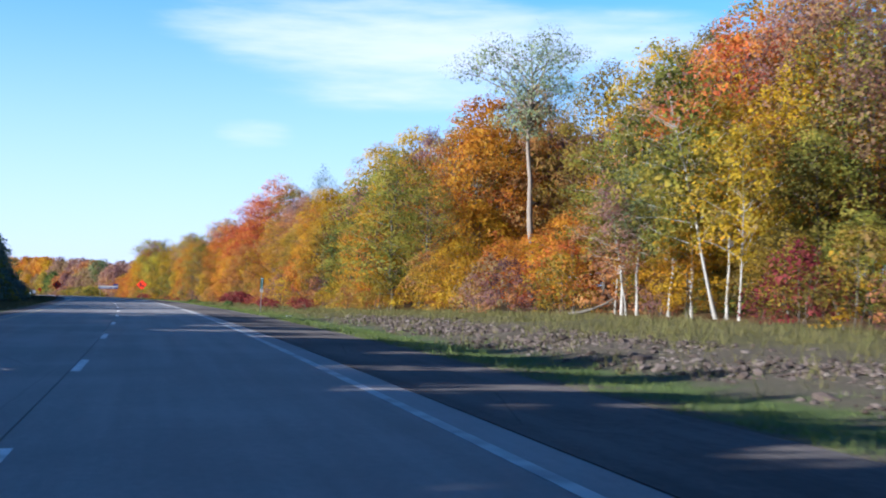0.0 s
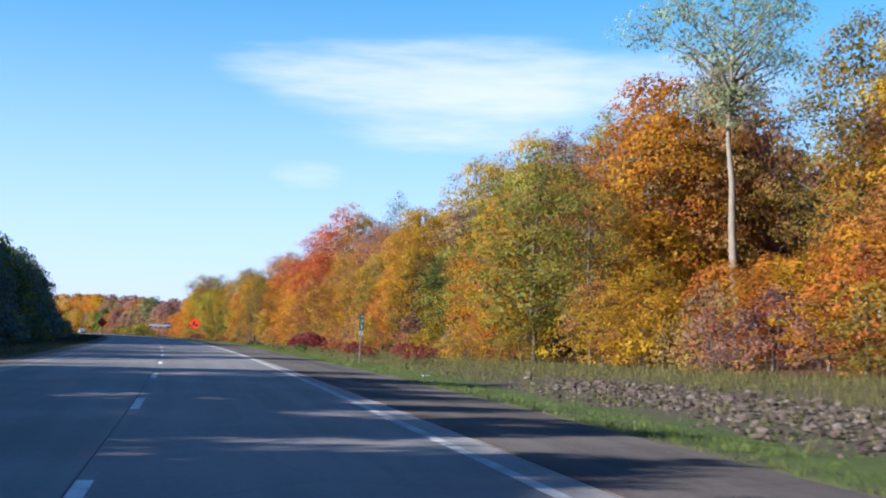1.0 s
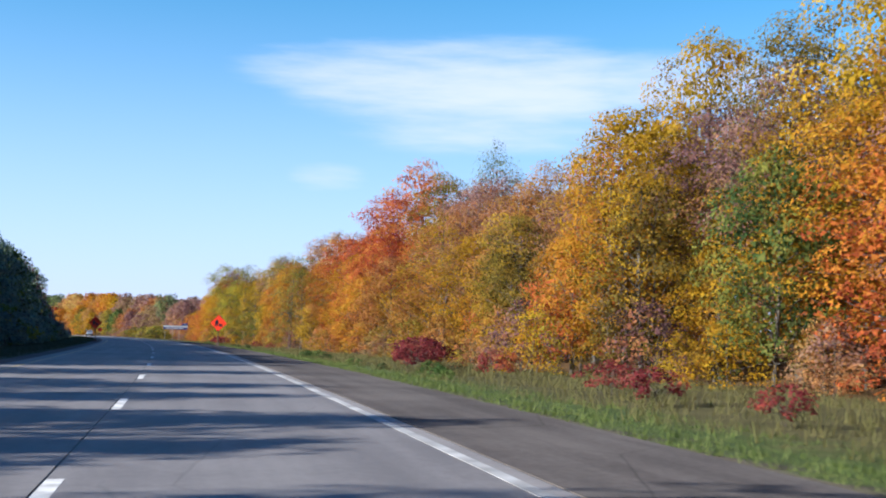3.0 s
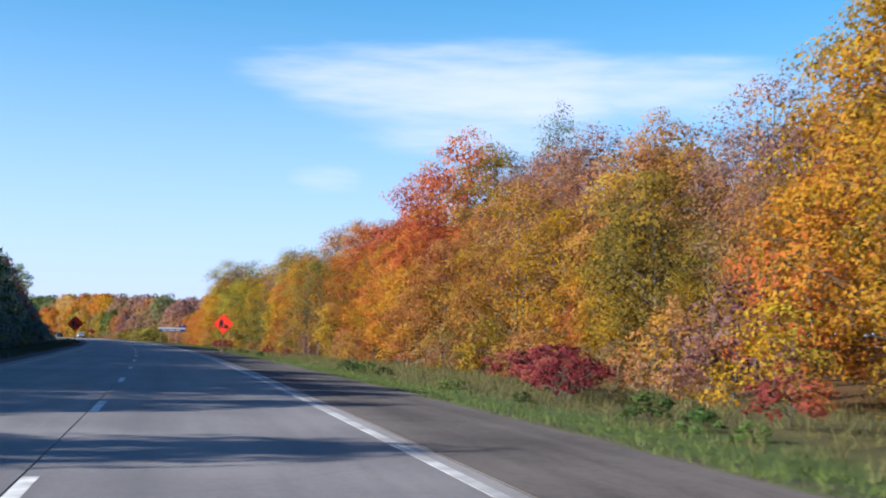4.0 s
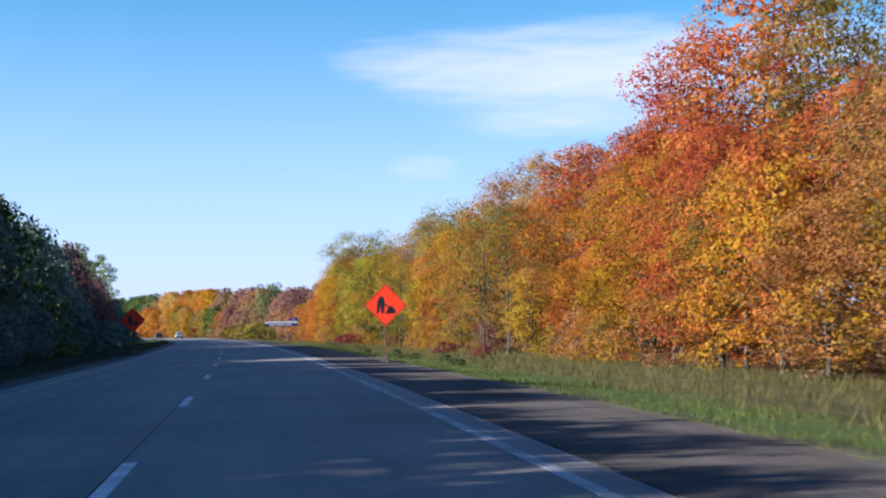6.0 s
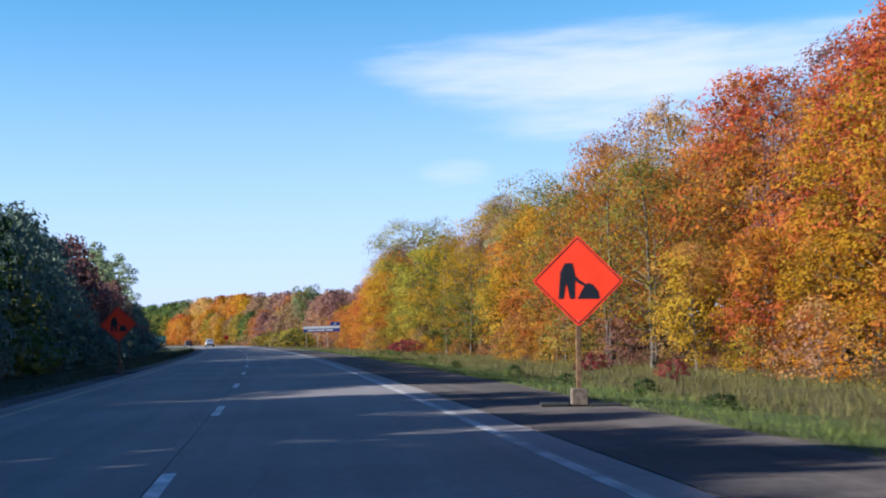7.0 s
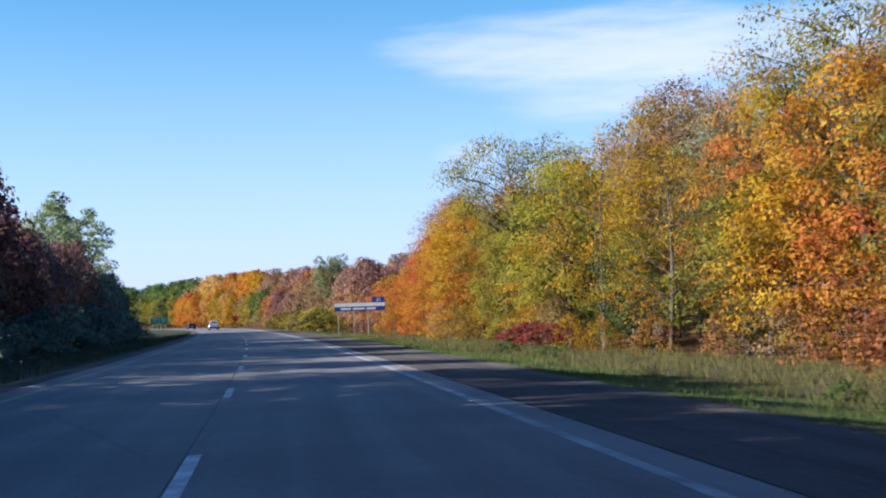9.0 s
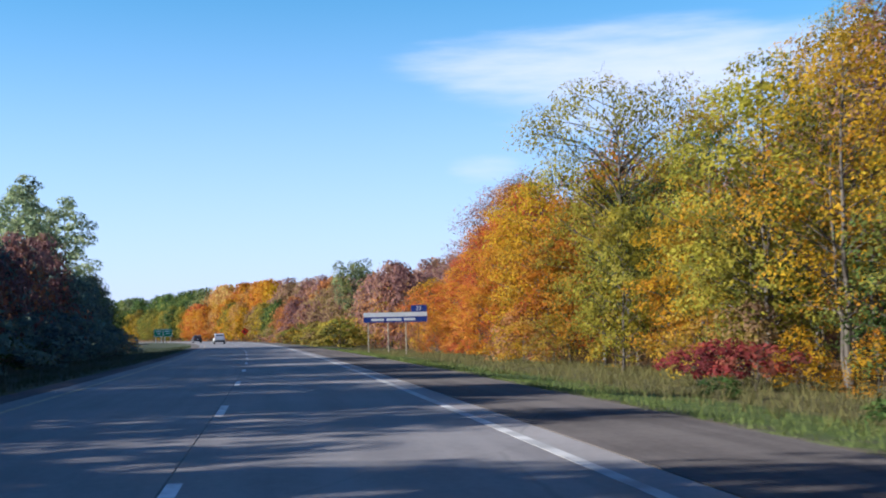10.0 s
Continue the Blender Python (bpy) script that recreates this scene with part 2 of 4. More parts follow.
LEAF = {
    "gold": leaf_mat("golden leaves", "gold", "orange", "lime"),
    "orange": leaf_mat("orange leaves", "orange", "red", "gold"),
    "peach": leaf_mat("pale orange leaves", "peach", "gold", "mauve"),
    "red": leaf_mat("scarlet maple leaves", "red", "orange"),
    "crimson": leaf_mat("crimson sumac leaves", "crimson", "", "red"),
    "mauve": leaf_mat("dull mauve-brown leaves", "mauve", "rust", "tan"),
    "rust": leaf_mat("rusty leaves", "rust", "gold", "olive"),
    "tan": leaf_mat("tan leaves", "tan", "olive", "mauve"),
    "olive": leaf_mat("olive-yellow leaves", "olive", "gold", "mauve"),
    "lime": leaf_mat("yellow-green leaves", "lime", "olive", "green"),
    "citron": leaf_mat("greenish yellow leaves", "citron", "lime", "gold"),
    "green": leaf_mat("mid green leaves", "green", "lime"),
    "fern": leaf_mat("dark green weed leaves", "green"),
    "sage": leaf_mat("grey-green leaves", "sage", "lime", "", 0.6),
    "silver": leaf_mat("pale grey-green leaves", "silver", "", "", 0.65),
    "pine": leaf_mat("dark green leaves", "pine", "", "", 0.4),
}


def blade_mat(name, stops):
    m, n = material(name)
    own = n.add("ShaderNodeNewGeometry").outputs["Random Per Island"]
    at = n.add("ShaderNodeTexCoord").outputs["Object"]
    f = n.math("ADD", n.math("MULTIPLY", own, 0.5), n.math("MULTIPLY", n.noise(at, 0.5, 4.0), 0.5))
    c = n.ramp(f, stops)
    front = n.add("ShaderNodeBsdfPrincipled", {"Base Color": c, "Roughness": 0.7, "Specular IOR Level": 0.2}).outputs[0]
    finish(n, n.add("ShaderNodeMixShader", {0: 0.35, 1: front, 2: n.add("ShaderNodeBsdfTranslucent", {"Color": c}).outputs[0]}).outputs[0])
    return m


TURF = blade_mat("green verge grass", [(0.2, (0.057, 0.087, 0.017)), (0.5, (0.106, 0.144, 0.032)), (0.8, (0.171, 0.190, 0.057))])
WEED = blade_mat("dry weeds", [(0.2, (0.092, 0.08, 0.028)), (0.45, (0.145, 0.127, 0.045)), (0.6, (0.105, 0.108, 0.032)), (0.85, (0.185, 0.157, 0.066))])

# median blades: verge grass darkened, the trees' shade put into its colour
SHADE_GRASS = blade_mat("median grass with shade in its colour", [(0.2, (0.026, 0.036, 0.018)), (0.5, (0.05, 0.062, 0.03)), (0.8, (0.08, 0.092, 0.045))])

# ---- the line of the road: s metres along the centre line, o metres to its right ----
K0, K1, K2, K3, X0 = 0.0010204, 4.96874e-4, -4.48872e-7, -2.96e-10, -1.22306
STEP = np.arange(-600.0, 4200.0, 1.0)


def heading(s):
    s = np.asarray(s, float)
    a = np.clip(s, 0, 450)
    b = np.clip(s - 450, 0, 400)
    return K0 + K1 * a + K2 * a * a / 2 + K3 * a ** 3 / 6 + b * 3.2e-4 + np.clip(s - 380, 0, 620) * 4e-4 + np.clip(s - 560, 0, 300) * 2e-4


HEAD = heading(STEP)
LINE_X, LINE_Y = np.cumsum(-np.sin(HEAD)), np.cumsum(np.cos(HEAD))
LINE_X += X0 - np.interp(0, STEP, LINE_X)
LINE_Y -= np.interp(0, STEP, LINE_Y)


def level(s):
    """Height of the road: level, then slowly falling."""
    s = np.asarray(s, float)
    q = np.clip((np.minimum(s, 450) - 30) / 100, 0, None)
    return -0.20159 * q ** 2 + 0.01529 * q ** 3 + 0.00155 * q ** 4 - 0.007 * np.clip(s - 450, 0, 600)


def side(s):
    """How far the ground at the wood's edge lies above the road."""
    return np.interp(s, [-100, 20, 50, 85, 130, 200, 300, 420, 700], [0.6, 0.55, 0.45, -0.1, -0.45, -0.7, -0.8, -0.8, -0.4])


def ground(s, o):
    """Height of the ground above the road's own level."""
    s, o = np.asarray(s, float), np.asarray(o, float)
    e = side(s)
    left = np.interp(o, [-1500, -90, -40, -20, -10, -6.3, -6.0], [2.0, 1.5, 0.6, -0.2, -0.4, -0.07, -0.06])
    t = np.interp(o, [7.2, 9.5, 13.0, 20.0, 26.0], [0, 0.12, 0.5, 1.0, 1.05])
    right = -0.05 + np.interp(o, [7.2, 9.5, 14.0, 20.0], [0, -0.16, -0.1, 0]) + t * e + np.interp(o, [24, 32, 48, 90, 1500], [0, 0.7, 2.4, 4.0, 4.0])
    base = np.where(o < 0, left, right)
    return np.where((o > -5.9) & (o < 7.1), -0.2, base)


def spot(s, o, z=0.0):
    """World place at s, o and z above the road's level."""
    s = np.asarray(s, float)
    a = np.interp(s, STEP, HEAD)
    x, y = np.interp(s, STEP, LINE_X), np.interp(s, STEP, LINE_Y)
    return np.stack(np.broadcast_arrays(x + o * np.cos(a), y + o * np.sin(a), level(s) + z), -1)


def stand(s, o, turn=0.0, lift=0.0, size=1.0, lean=0.0):
    """The pose of a thing on the ground, its y axis along the road."""
    p = spot(s, o, float(ground(s, o)) + lift)
    m = Matrix.Translation(p.tolist()) @ Matrix.Rotation(float(heading(s)) + radians(turn), 4, "Z") @ Matrix.Rotation(radians(lean), 4, "Y")
    return m @ Matrix.Scale(size, 4)


# ---- mesh helpers ----
def mesh_np(name, verts, faces, mat, smooth=False):
    """A mesh from arrays; faces all have the same number of corners."""
    me = bpy.data.meshes.new(name)
    verts, faces = np.asarray(verts, np.float32), np.asarray(faces, np.int32)
    k = faces.shape[1]
    me.vertices.add(len(verts))
    me.vertices.foreach_set("co", verts.ravel())
    me.loops.add(faces.size)
    me.loops.foreach_set("vertex_index", faces.ravel())
    me.polygons.add(len(faces))
    me.polygons.foreach_set("loop_start", np.arange(0, faces.size, k, dtype=np.int32))
    me.polygons.foreach_set("use_smooth", np.full(len(faces), smooth, bool))
    me.update(calc_edges=True)
    me.materials.append(mat)
    return me


def part(name, shape, mat, parent, label="", at=None):
    """Links a bmesh, or a mesh, as one mesh object under a thing or a part."""
    if isinstance(shape, bmesh.types.BMesh):
        bmesh.ops.recalc_face_normals(shape, faces=shape.faces[:])
        me = bpy.data.meshes.new(name)
        shape.to_mesh(me)
        shape.free()
        me.materials.append(mat)
    else:
        me = shape
    ob = new(name, me)
    ob.parent = parent
    if at is not None:
        ob.matrix_basis = at
    return tagged(ob, label)


def thing(name, m, label, category, group="", kind=""):
    ob = new(name)
    ob.matrix_basis = m
    ob.empty_display_size = 0.3
    return tagged(ob, label, category, group, kind)


def box(size, at=(0, 0, 0), bevel=0.0, bm=None, turn=None):
    bm = bm or bmesh.new()
    m = Matrix.Translation(at) @ (turn or Matrix()) @ Matrix.Diagonal((*size, 1))
    made = bmesh.ops.create_cube(bm, size=1.0, matrix=m)["verts"]
    if bevel:
        edges = list({e for v in made for e in v.link_edges})
        bmesh.ops.bevel(bm, geom=edges, offset=bevel, segments=2, affect="EDGES", profile=0.5)
    return bm


def rod(a, b, r, sides=10, bm=None, r2=None):
    bm = bm or bmesh.new()
    a, b = Vector(a), Vector(b)
    turn = (b - a).to_track_quat("Z", "Y").to_matrix().to_4x4()
    bmesh.ops.create_cone(bm, cap_ends=True, segments=sides, radius1=r, radius2=r if r2 is None else r2, depth=(b - a).length,
                          matrix=Matrix.Translation((a + b) / 2) @ turn)
    return bm


def slab(outline, y0, y1, bm=None, bevel=0.0):
    """A plate: an outline in x and z, from y0 to y1."""
    bm = bm or bmesh.new()
    front = [bm.verts.new((x, y0, z)) for x, z in outline]
    back_ = [bm.verts.new((x, y1, z)) for x, z in outline]
    bm.faces.new(front)
    bm.faces.new(back_[::-1])
    for i in range(len(outline)):
        j = (i + 1) % len(outline)
        bm.faces.new((front[j], front[i], back_[i], back_[j]))
    if bevel:
        bmesh.ops.bevel(bm, geom=bm.edges[:], offset=bevel, segments=2, affect="EDGES", profile=0.5)
    return bm


# ---- ground and road ----
def ribbon(name, across, along, mat, thick, label, category):
    """A strip of paving with real thickness that follows the road. across: offsets with heights above the road's level."""
    along = np.asarray(along, float)
    os_ = np.stack([np.broadcast_to(a[0](along) if callable(a[0]) else a[0], along.shape) for a in across], 1)
    zs = np.stack([np.broadcast_to(a[1](along) if callable(a[1]) else a[1], along.shape) for a in across], 1)
    top = np.array([spot(s, row, z) for s, row, z in zip(along, os_, zs)])
    n, k = top.shape[:2]
    low = top.copy()
    low[..., 2] -= thick
    verts = np.concatenate([top.reshape(-1, 3), low.reshape(-1, 3)])
    i = np.arange(n - 1)[:, None] * k + np.arange(k - 1)[None]
    faces = [np.stack([i, i + 1, i + 1 + k, i + k], -1).reshape(-1, 4)]
    off = n * k
    j = np.arange(n - 1) * k
    faces.append(np.stack([j, j + k, j + k + off, j + off], -1))
    j = j + k - 1
    faces.append(np.stack([j, j + off, j + off + k, j + k], -1))
    me = mesh_np(name, verts, np.concatenate(faces), mat)
    uv = me.uv_layers.new(name="UVMap")
    flat_uv = np.stack(np.broadcast_arrays(os_, along[:, None]), -1).reshape(-1, 2)
    flat_uv = np.concatenate([flat_uv, flat_uv])
    loops = np.empty(len(me.loops), np.int32)
    me.loops.foreach_get("vertex_index", loops)
    uv.data.foreach_set("uv", flat_uv[loops].astype(np.float32).ravel())
    return tagged(new(name, me), label, category, kind="structure")


def build_ground():
    ss = np.concatenate([[-600, -300, -150], np.arange(-80, 520, 3.0), np.arange(520, 1100, 20.0), [1300, 1800, 2600, 4000]])
    os_ = np.array([-900, -500, -300, -120, -70, -45, -34, -27, -22, -18, -14, -11, -9, -7.5, -6.6, -6.15, -5.85, 0, 7.05, 7.3, 7.7, 8.3, 9, 10, 11,
                    12, 13, 14, 15.5, 17, 18.5, 20, 22, 24, 27, 30, 35, 40, 48, 60, 90, 150, 300, 700, 1500])
    S, O = np.meshgrid(ss, os_, indexing="ij")
    Z = ground(S, O)
    for i in range(S.shape[0]):
        for j in range(S.shape[1]):
            if O[i, j] > 7.2 or O[i, j] < -6.1:
                amp = 0.05 if -9 < O[i, j] < 9.5 else 0.16
                Z[i, j] += amp * noise.noise(Vector((S[i, j] * 0.21, O[i, j] * 0.3, 2.0)))
    P = spot(S, O, Z)
    n, k = S.shape
    i = np.arange(n - 1)[:, None] * k + np.arange(k - 1)[None]
    faces = np.stack([i, i + 1, i + 1 + k, i + k], -1).reshape(-1, 4)
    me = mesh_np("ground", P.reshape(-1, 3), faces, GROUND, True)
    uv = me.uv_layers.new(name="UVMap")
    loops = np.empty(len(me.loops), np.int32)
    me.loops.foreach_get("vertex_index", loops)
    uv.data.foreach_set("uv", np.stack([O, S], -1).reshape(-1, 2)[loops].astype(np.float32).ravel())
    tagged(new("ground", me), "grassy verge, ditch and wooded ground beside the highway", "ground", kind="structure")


def seam(extra=0.0):
    """The joint between lane and shoulder, which wanders a little."""
    return lambda s: np.interp(s, [0, 40, 75, 115, 140, 180, 400], [4.64, 4.60, 4.37, 4.35, 4.52, 4.65, 4.6]) + extra


build_ground()
ALONG = np.concatenate([np.arange(-60, 500, 4.0), np.arange(500, 1101, 12.0)])
ribbon("road_lane_1", [(-4.95, -0.004), (-2.5, 0), (-0.087, 0)], ALONG, CONCRETE, 0.25, "worn grey concrete lane of the highway, largely in tree shade", "road")
ribbon("road_lane_2", [(-0.063, 0), (2.2, 0), (4.138, -0.003)], ALONG, CONCRETE, 0.25, "worn grey concrete driving lane with tree shadows", "road")
ribbon("road_strip", [(4.14, -0.003), (seam(-0.029), -0.005)], ALONG, STRIP, 0.25, "pale concrete strip between edge line and shoulder", "road")
ribbon("road_shoulder_1", [(seam(0.029), -0.012), (5.8, -0.03), (7.25, -0.055)], ALONG, SHOULDER, 0.25, "brownish-grey asphalt shoulder with crumbling grassy edge", "road shoulder")
ribbon("road_shoulder_2", [(-6.05, -0.06), (-4.97, -0.012)], ALONG, SHOULDER, 0.25, "narrow dark asphalt shoulder beside the median", "road shoulder")
ribbon("joint_1", [(-0.086, -0.010), (-0.064, -0.010)], ALONG, TAR, 0.1, "black tar-filled joint between the lanes", "joint")
ribbon("joint_2", [(seam(-0.030), -0.022), (seam(0.030), -0.024)], ALONG, TAR, 0.1, "black tar-filled joint between lane and shoulder", "joint")
ribbon("edge_line_1", [(3.98, 0.0015), (4.134, 0.0015)], ALONG, LINE_FADED, 0.004, "solid white painted edge line", "road marking")
ribbon("edge_line_2", [(-4.32, 0.0015), (-4.19, 0.0015)], ALONG, LINE_YELLOW, 0.004, "solid faded yellow painted edge line", "road marking")


def other_way(extra):
    """Offset of the opposite carriageway, which nears this one along the bend."""
    return lambda s: np.interp(s, [430, 480, 560, 1100], [-52.0, -33.0, -14.0, -14.0]) + extra


def bed(extra):
    return lambda s: ground(s, other_way(extra)(s)) + 0.16


FAR_ALONG = np.arange(430, 1101, 10.0)
ribbon("road_far", [(other_way(-4.2), bed(0.0)), (other_way(0.0), bed(0.0)), (other_way(4.2), bed(0.0))], FAR_ALONG, CONCRETE, 0.6, "pale opposite carriageway seen far along the bend", "road")

DASH_START, DASH_STEP, DASH_LONG = 22.42 - 3.048, 12.192, 3.048
for i in range(-3, 45):
    a = DASH_START + i * DASH_STEP
    ss = np.linspace(a, a + DASH_LONG, 4)
    ob = ribbon("lane_dash", [(-0.06, 0.0015), (0.09, 0.0015)], ss, LINE_WHITE, 0.004, "white painted lane dash, worn at the ends", "road marking")
    tagged(ob, group="dashes between the lanes")


# ---- trees ----
def tubes(paths, main_sides=6):
    """One array mesh of tapered tubes: each path is (points, radii)."""
    V, F, base = [], [], 0
    for pts, rad in paths:
        sides = main_sides if len(pts) > 3 else 3
        ang = np.linspace(0, 2 * np.pi, sides, endpoint=False)
        pts, rad = np.asarray(pts, float), np.asarray(rad, float)
        d = np.gradient(pts, axis=0)
        d /= np.linalg.norm(d, axis=1)[:, None] + 1e-9
        ref = np.where(np.abs(d[:, 2:3]) > 0.9, [[1.0, 0, 0]], [[0, 0, 1.0]])
        u = np.cross(d, ref)
        u /= np.linalg.norm(u, axis=1)[:, None]
        v = np.cross(d, u)
        ring = pts[:, None] + rad[:, None, None] * (np.cos(ang)[None, :, None] * u[:, None] + np.sin(ang)[None, :, None] * v[:, None])
        V.append(ring.reshape(-1, 3))
        n = len(pts)
        i = base + np.arange(n - 1)[:, None] * sides + np.arange(sides)[None]
        j = base + np.arange(n - 1)[:, None] * sides + (np.arange(sides)[None] + 1) % sides
        F.append(np.stack([i, j, j + sides, i + sides], -1).reshape(-1, 4))
        base += n * sides
    return np.concatenate(V), np.concatenate(F)


def leaves(rng, centre, outward, size, droop=0.25):
    """One leaf each: a small pointed blade, turned and curled its own way."""
    n = len(centre)
    nor = outward + rng.normal(0, 0.38, (n, 3))
    nor[:, 2] += 0.25
    nor /= np.linalg.norm(nor, axis=1)[:, None] + 1e-9
    t = np.cross(nor, rng.normal(0, 1, (n, 3)))
    t /= np.linalg.norm(t, axis=1)[:, None] + 1e-9
    b = np.cross(nor, t)
    L = size * rng.lognormal(0, 0.2, n)[:, None]
    Wd = L * rng.uniform(0.7, 1.0, n)[:, None]
    curl = nor * L * rng.uniform(-0.1, 0.3, n)[:, None]
    V = np.stack([centre - t * L * 0.45 + b * Wd * 0.5, centre - t * L * 0.45 - b * Wd * 0.5, centre + t * L * 0.55 + curl], 1)
    return V.reshape(-1, 3), np.arange(3 * n).reshape(n, 3)


PROFILE = {  # crown radius, as a share of the widest, from the crown's foot to its top
    "round": ([0, 0.15, 0.4, 0.65, 0.85, 1.0], [0.45, 0.8, 1.0, 0.92, 0.62, 0.15]),
    "oval": ([0, 0.2, 0.5, 0.75, 0.92, 1.0], [0.55, 0.9, 1.0, 0.78, 0.42, 0.1]),
    "skirt": ([0, 0.1, 0.35, 0.6, 0.85, 1.0], [0.85, 1.0, 0.95, 0.78, 0.45, 0.1]),
    "fan": ([0, 0.25, 0.55, 0.8, 0.95, 1.0], [0.15, 0.45, 0.85, 1.0, 0.75, 0.3]),
    "cone": ([0, 0.1, 0.4, 0.7, 0.9, 1.0], [0.8, 1.0, 0.72, 0.42, 0.18, 0.05]),
}


def grow(seed, height, foot, spread, shape, clumps, count, size, trunk_r=None, puff=1.0, twigs=0, stems=1, limbs=True, flat_=0.55, hang=0.24, thick=1.0, fill=0.08):
    """Trunk and crown arrays of one tree: limbs to leaf clumps spread through the crown's form."""
    rng = np.random.default_rng(seed)
    trunk_r = trunk_r or height * 0.011
    paths = []
    kz = np.linspace(0, 1, 9)
    wob = np.cumsum(rng.normal(0, height * 0.007, (9, 2)), 0)
    wob -= wob[0]
    main = np.column_stack([wob, kz * height * 0.93])
    paths.append((main, trunk_r * (1.0 - kz * 0.9) * np.where(kz == 0, 1.35, 1.0)))
    for _ in range(stems - 1):
        a, r = rng.uniform(0, 6.28), rng.uniform(0.2, 0.7)
        more = main * [1, 1, rng.uniform(0.7, 0.95)] + np.column_stack([np.cos(a) * r * (0.5 + kz * 1.8), np.sin(a) * r * (0.5 + kz * 1.8), 0 * kz])
        paths.append((more, trunk_r * 0.7 * (1.0 - kz * 0.9)))
    px, py = PROFILE[shape]
    cs, rs = [], []
    for i in range(clumps):
        u = (i + rng.uniform(0, 1)) / clumps
        u = u ** 0.85
        r = spread * np.interp(u, px, py) * (0.5 + 0.68 * rng.uniform(0, 1) ** 0.7)
        a = i * 2.39996 + rng.uniform(-0.5, 0.5)
        z = foot + (height - foot) * (u * 0.96)
        ax = np.array([np.interp(z, main[:, 2], main[:, 0]), np.interp(z, main[:, 2], main[:, 1])])
        c = np.array([ax[0] + r * np.cos(a), ax[1] + r * np.sin(a), z + rng.normal(0, 0.02 * height)])
        cs.append(c)
        rs.append(puff * rng.uniform(0.7, 1.25) * spread * 0.30 * (0.7 + 0.5 * np.interp(u, px, py)))
        z0 = min(z, max(foot * 0.8 + rng.uniform(0, 0.12) * height, z - r * rng.uniform(0.3, 0.8)))
        p0 = np.array([np.interp(z0, main[:, 2], main[:, 0]), np.interp(z0, main[:, 2], main[:, 1]), z0])
        mid = p0 * 0.5 + c * 0.5 + rng.normal(0, 0.05 * spread, 3) + [0, 0, 0.05 * r]
        w0 = (trunk_r * (1 - z0 / height) * 0.30 + 0.012) * thick
        if limbs:
            paths.append(([p0, mid, c], [w0, w0 * 0.55, 0.012]))
        for _ in range(twigs):
            e = c + rng.uniform(-1, 1, 3) * rs[-1] * [0.95, 0.95, 0.5] + [0, 0, rs[-1] * 0.45]
            q = mid * 0.35 + c * 0.65
            paths.append(([q, (q + e) / 2 + rng.normal(0, 0.1, 3), e], [w0 * 0.4, w0 * 0.25, 0.006]))
    cs, rs = np.array(cs), np.array(rs)
    share = rs ** 2 / (rs ** 2).sum()
    pick = rng.choice(clumps, count, p=share)
    d = rng.normal(0, 1, (count, 3))
    d /= np.linalg.norm(d, axis=1)[:, None]
    rad = rs[pick][:, None] * (0.45 + 0.58 * rng.uniform(0, 1, (count, 1)) ** 0.6)
    # sprays: flattened layers of leaves that hang down towards their outer side
    away = cs[:, :2] - np.column_stack([np.interp(cs[:, 2], main[:, 2], main[:, 0]), np.interp(cs[:, 2], main[:, 2], main[:, 1])])
    away /= np.linalg.norm(away, axis=1)[:, None] + 1e-6
    shift = d * rad * [1.1, 1.1, flat_]
    shift[:, 2] -= (shift[:, :2] * away[pick]).sum(1) * hang
    pos = cs[pick] + shift
    pos[:, 2] = np.maximum(pos[:, 2], 0.15)
    axis = np.column_stack([np.zeros((count, 2)), cs[pick][:, 2] * 0.9])
    out = d * 0.8 + (pos - axis) / (np.linalg.norm(pos - axis, axis=1)[:, None] + 1e-6) * 0.6
    # the crown's inner leaves, fewer and broader, that close it from within
    inner = int(count * fill * 1.5)
    u, a = rng.uniform(0.06, 0.9, inner), rng.uniform(0, 2 * np.pi, inner)
    r = spread * np.interp(u, px, py) * 0.72 * np.sqrt(rng.uniform(0, 1, inner))
    z = foot + (height - foot) * u
    core = np.column_stack([np.interp(z, main[:, 2], main[:, 0]) + r * np.cos(a), np.interp(z, main[:, 2], main[:, 1]) + r * np.sin(a), z])
    v0, f0 = leaves(rng, pos, out, size)
    v1, f1 = leaves(rng, core, np.column_stack([np.cos(a), np.sin(a), 0 * a]), size * 1.7)
    return tubes(paths, 7 if height > 7 else 4), (np.concatenate([v0, v1]), np.concatenate([f0, f1 + len(v0)]))


STOCK = {}


def stock(kind, name, bark, **kw):
    """Keeps two meshes of a kind of tree, to be planted many times."""
    (tv, tf), (lv, lf) = grow(**kw)
    STOCK.setdefault(kind, []).append((mesh_np("trunk", tv, tf, bark, True), mesh_np("crown", lv, lf, LEAF["gold"]), kw["height"], name))


for i in range(4):
    stock("maple", "maple_tree", BARK, seed=10 + i, height=14.0, foot=1.6, spread=4.2, shape="oval", clumps=88, count=11600, size=0.14, puff=0.78, flat_=0.48)
for i in range(4):
    stock("young", "young_tree", BARK, seed=30 + i, height=9.0, foot=0.8, spread=2.8, shape="oval", clumps=64, count=6900, size=0.132, puff=0.9)
for i in range(3):
    stock("airy", "thin_tree", BARK, seed=40 + i, height=14.0, foot=2.5, spread=3.8, shape="round", clumps=60, count=7000, size=0.122, twigs=2, stems=2, fill=0.03)
for i in range(3):
    stock("tall", "tall_tree", BARK, seed=50 + i, height=18.0, foot=4.5, spread=4.8, shape="round", clumps=86, count=11500, size=0.15, puff=0.78, flat_=0.48)
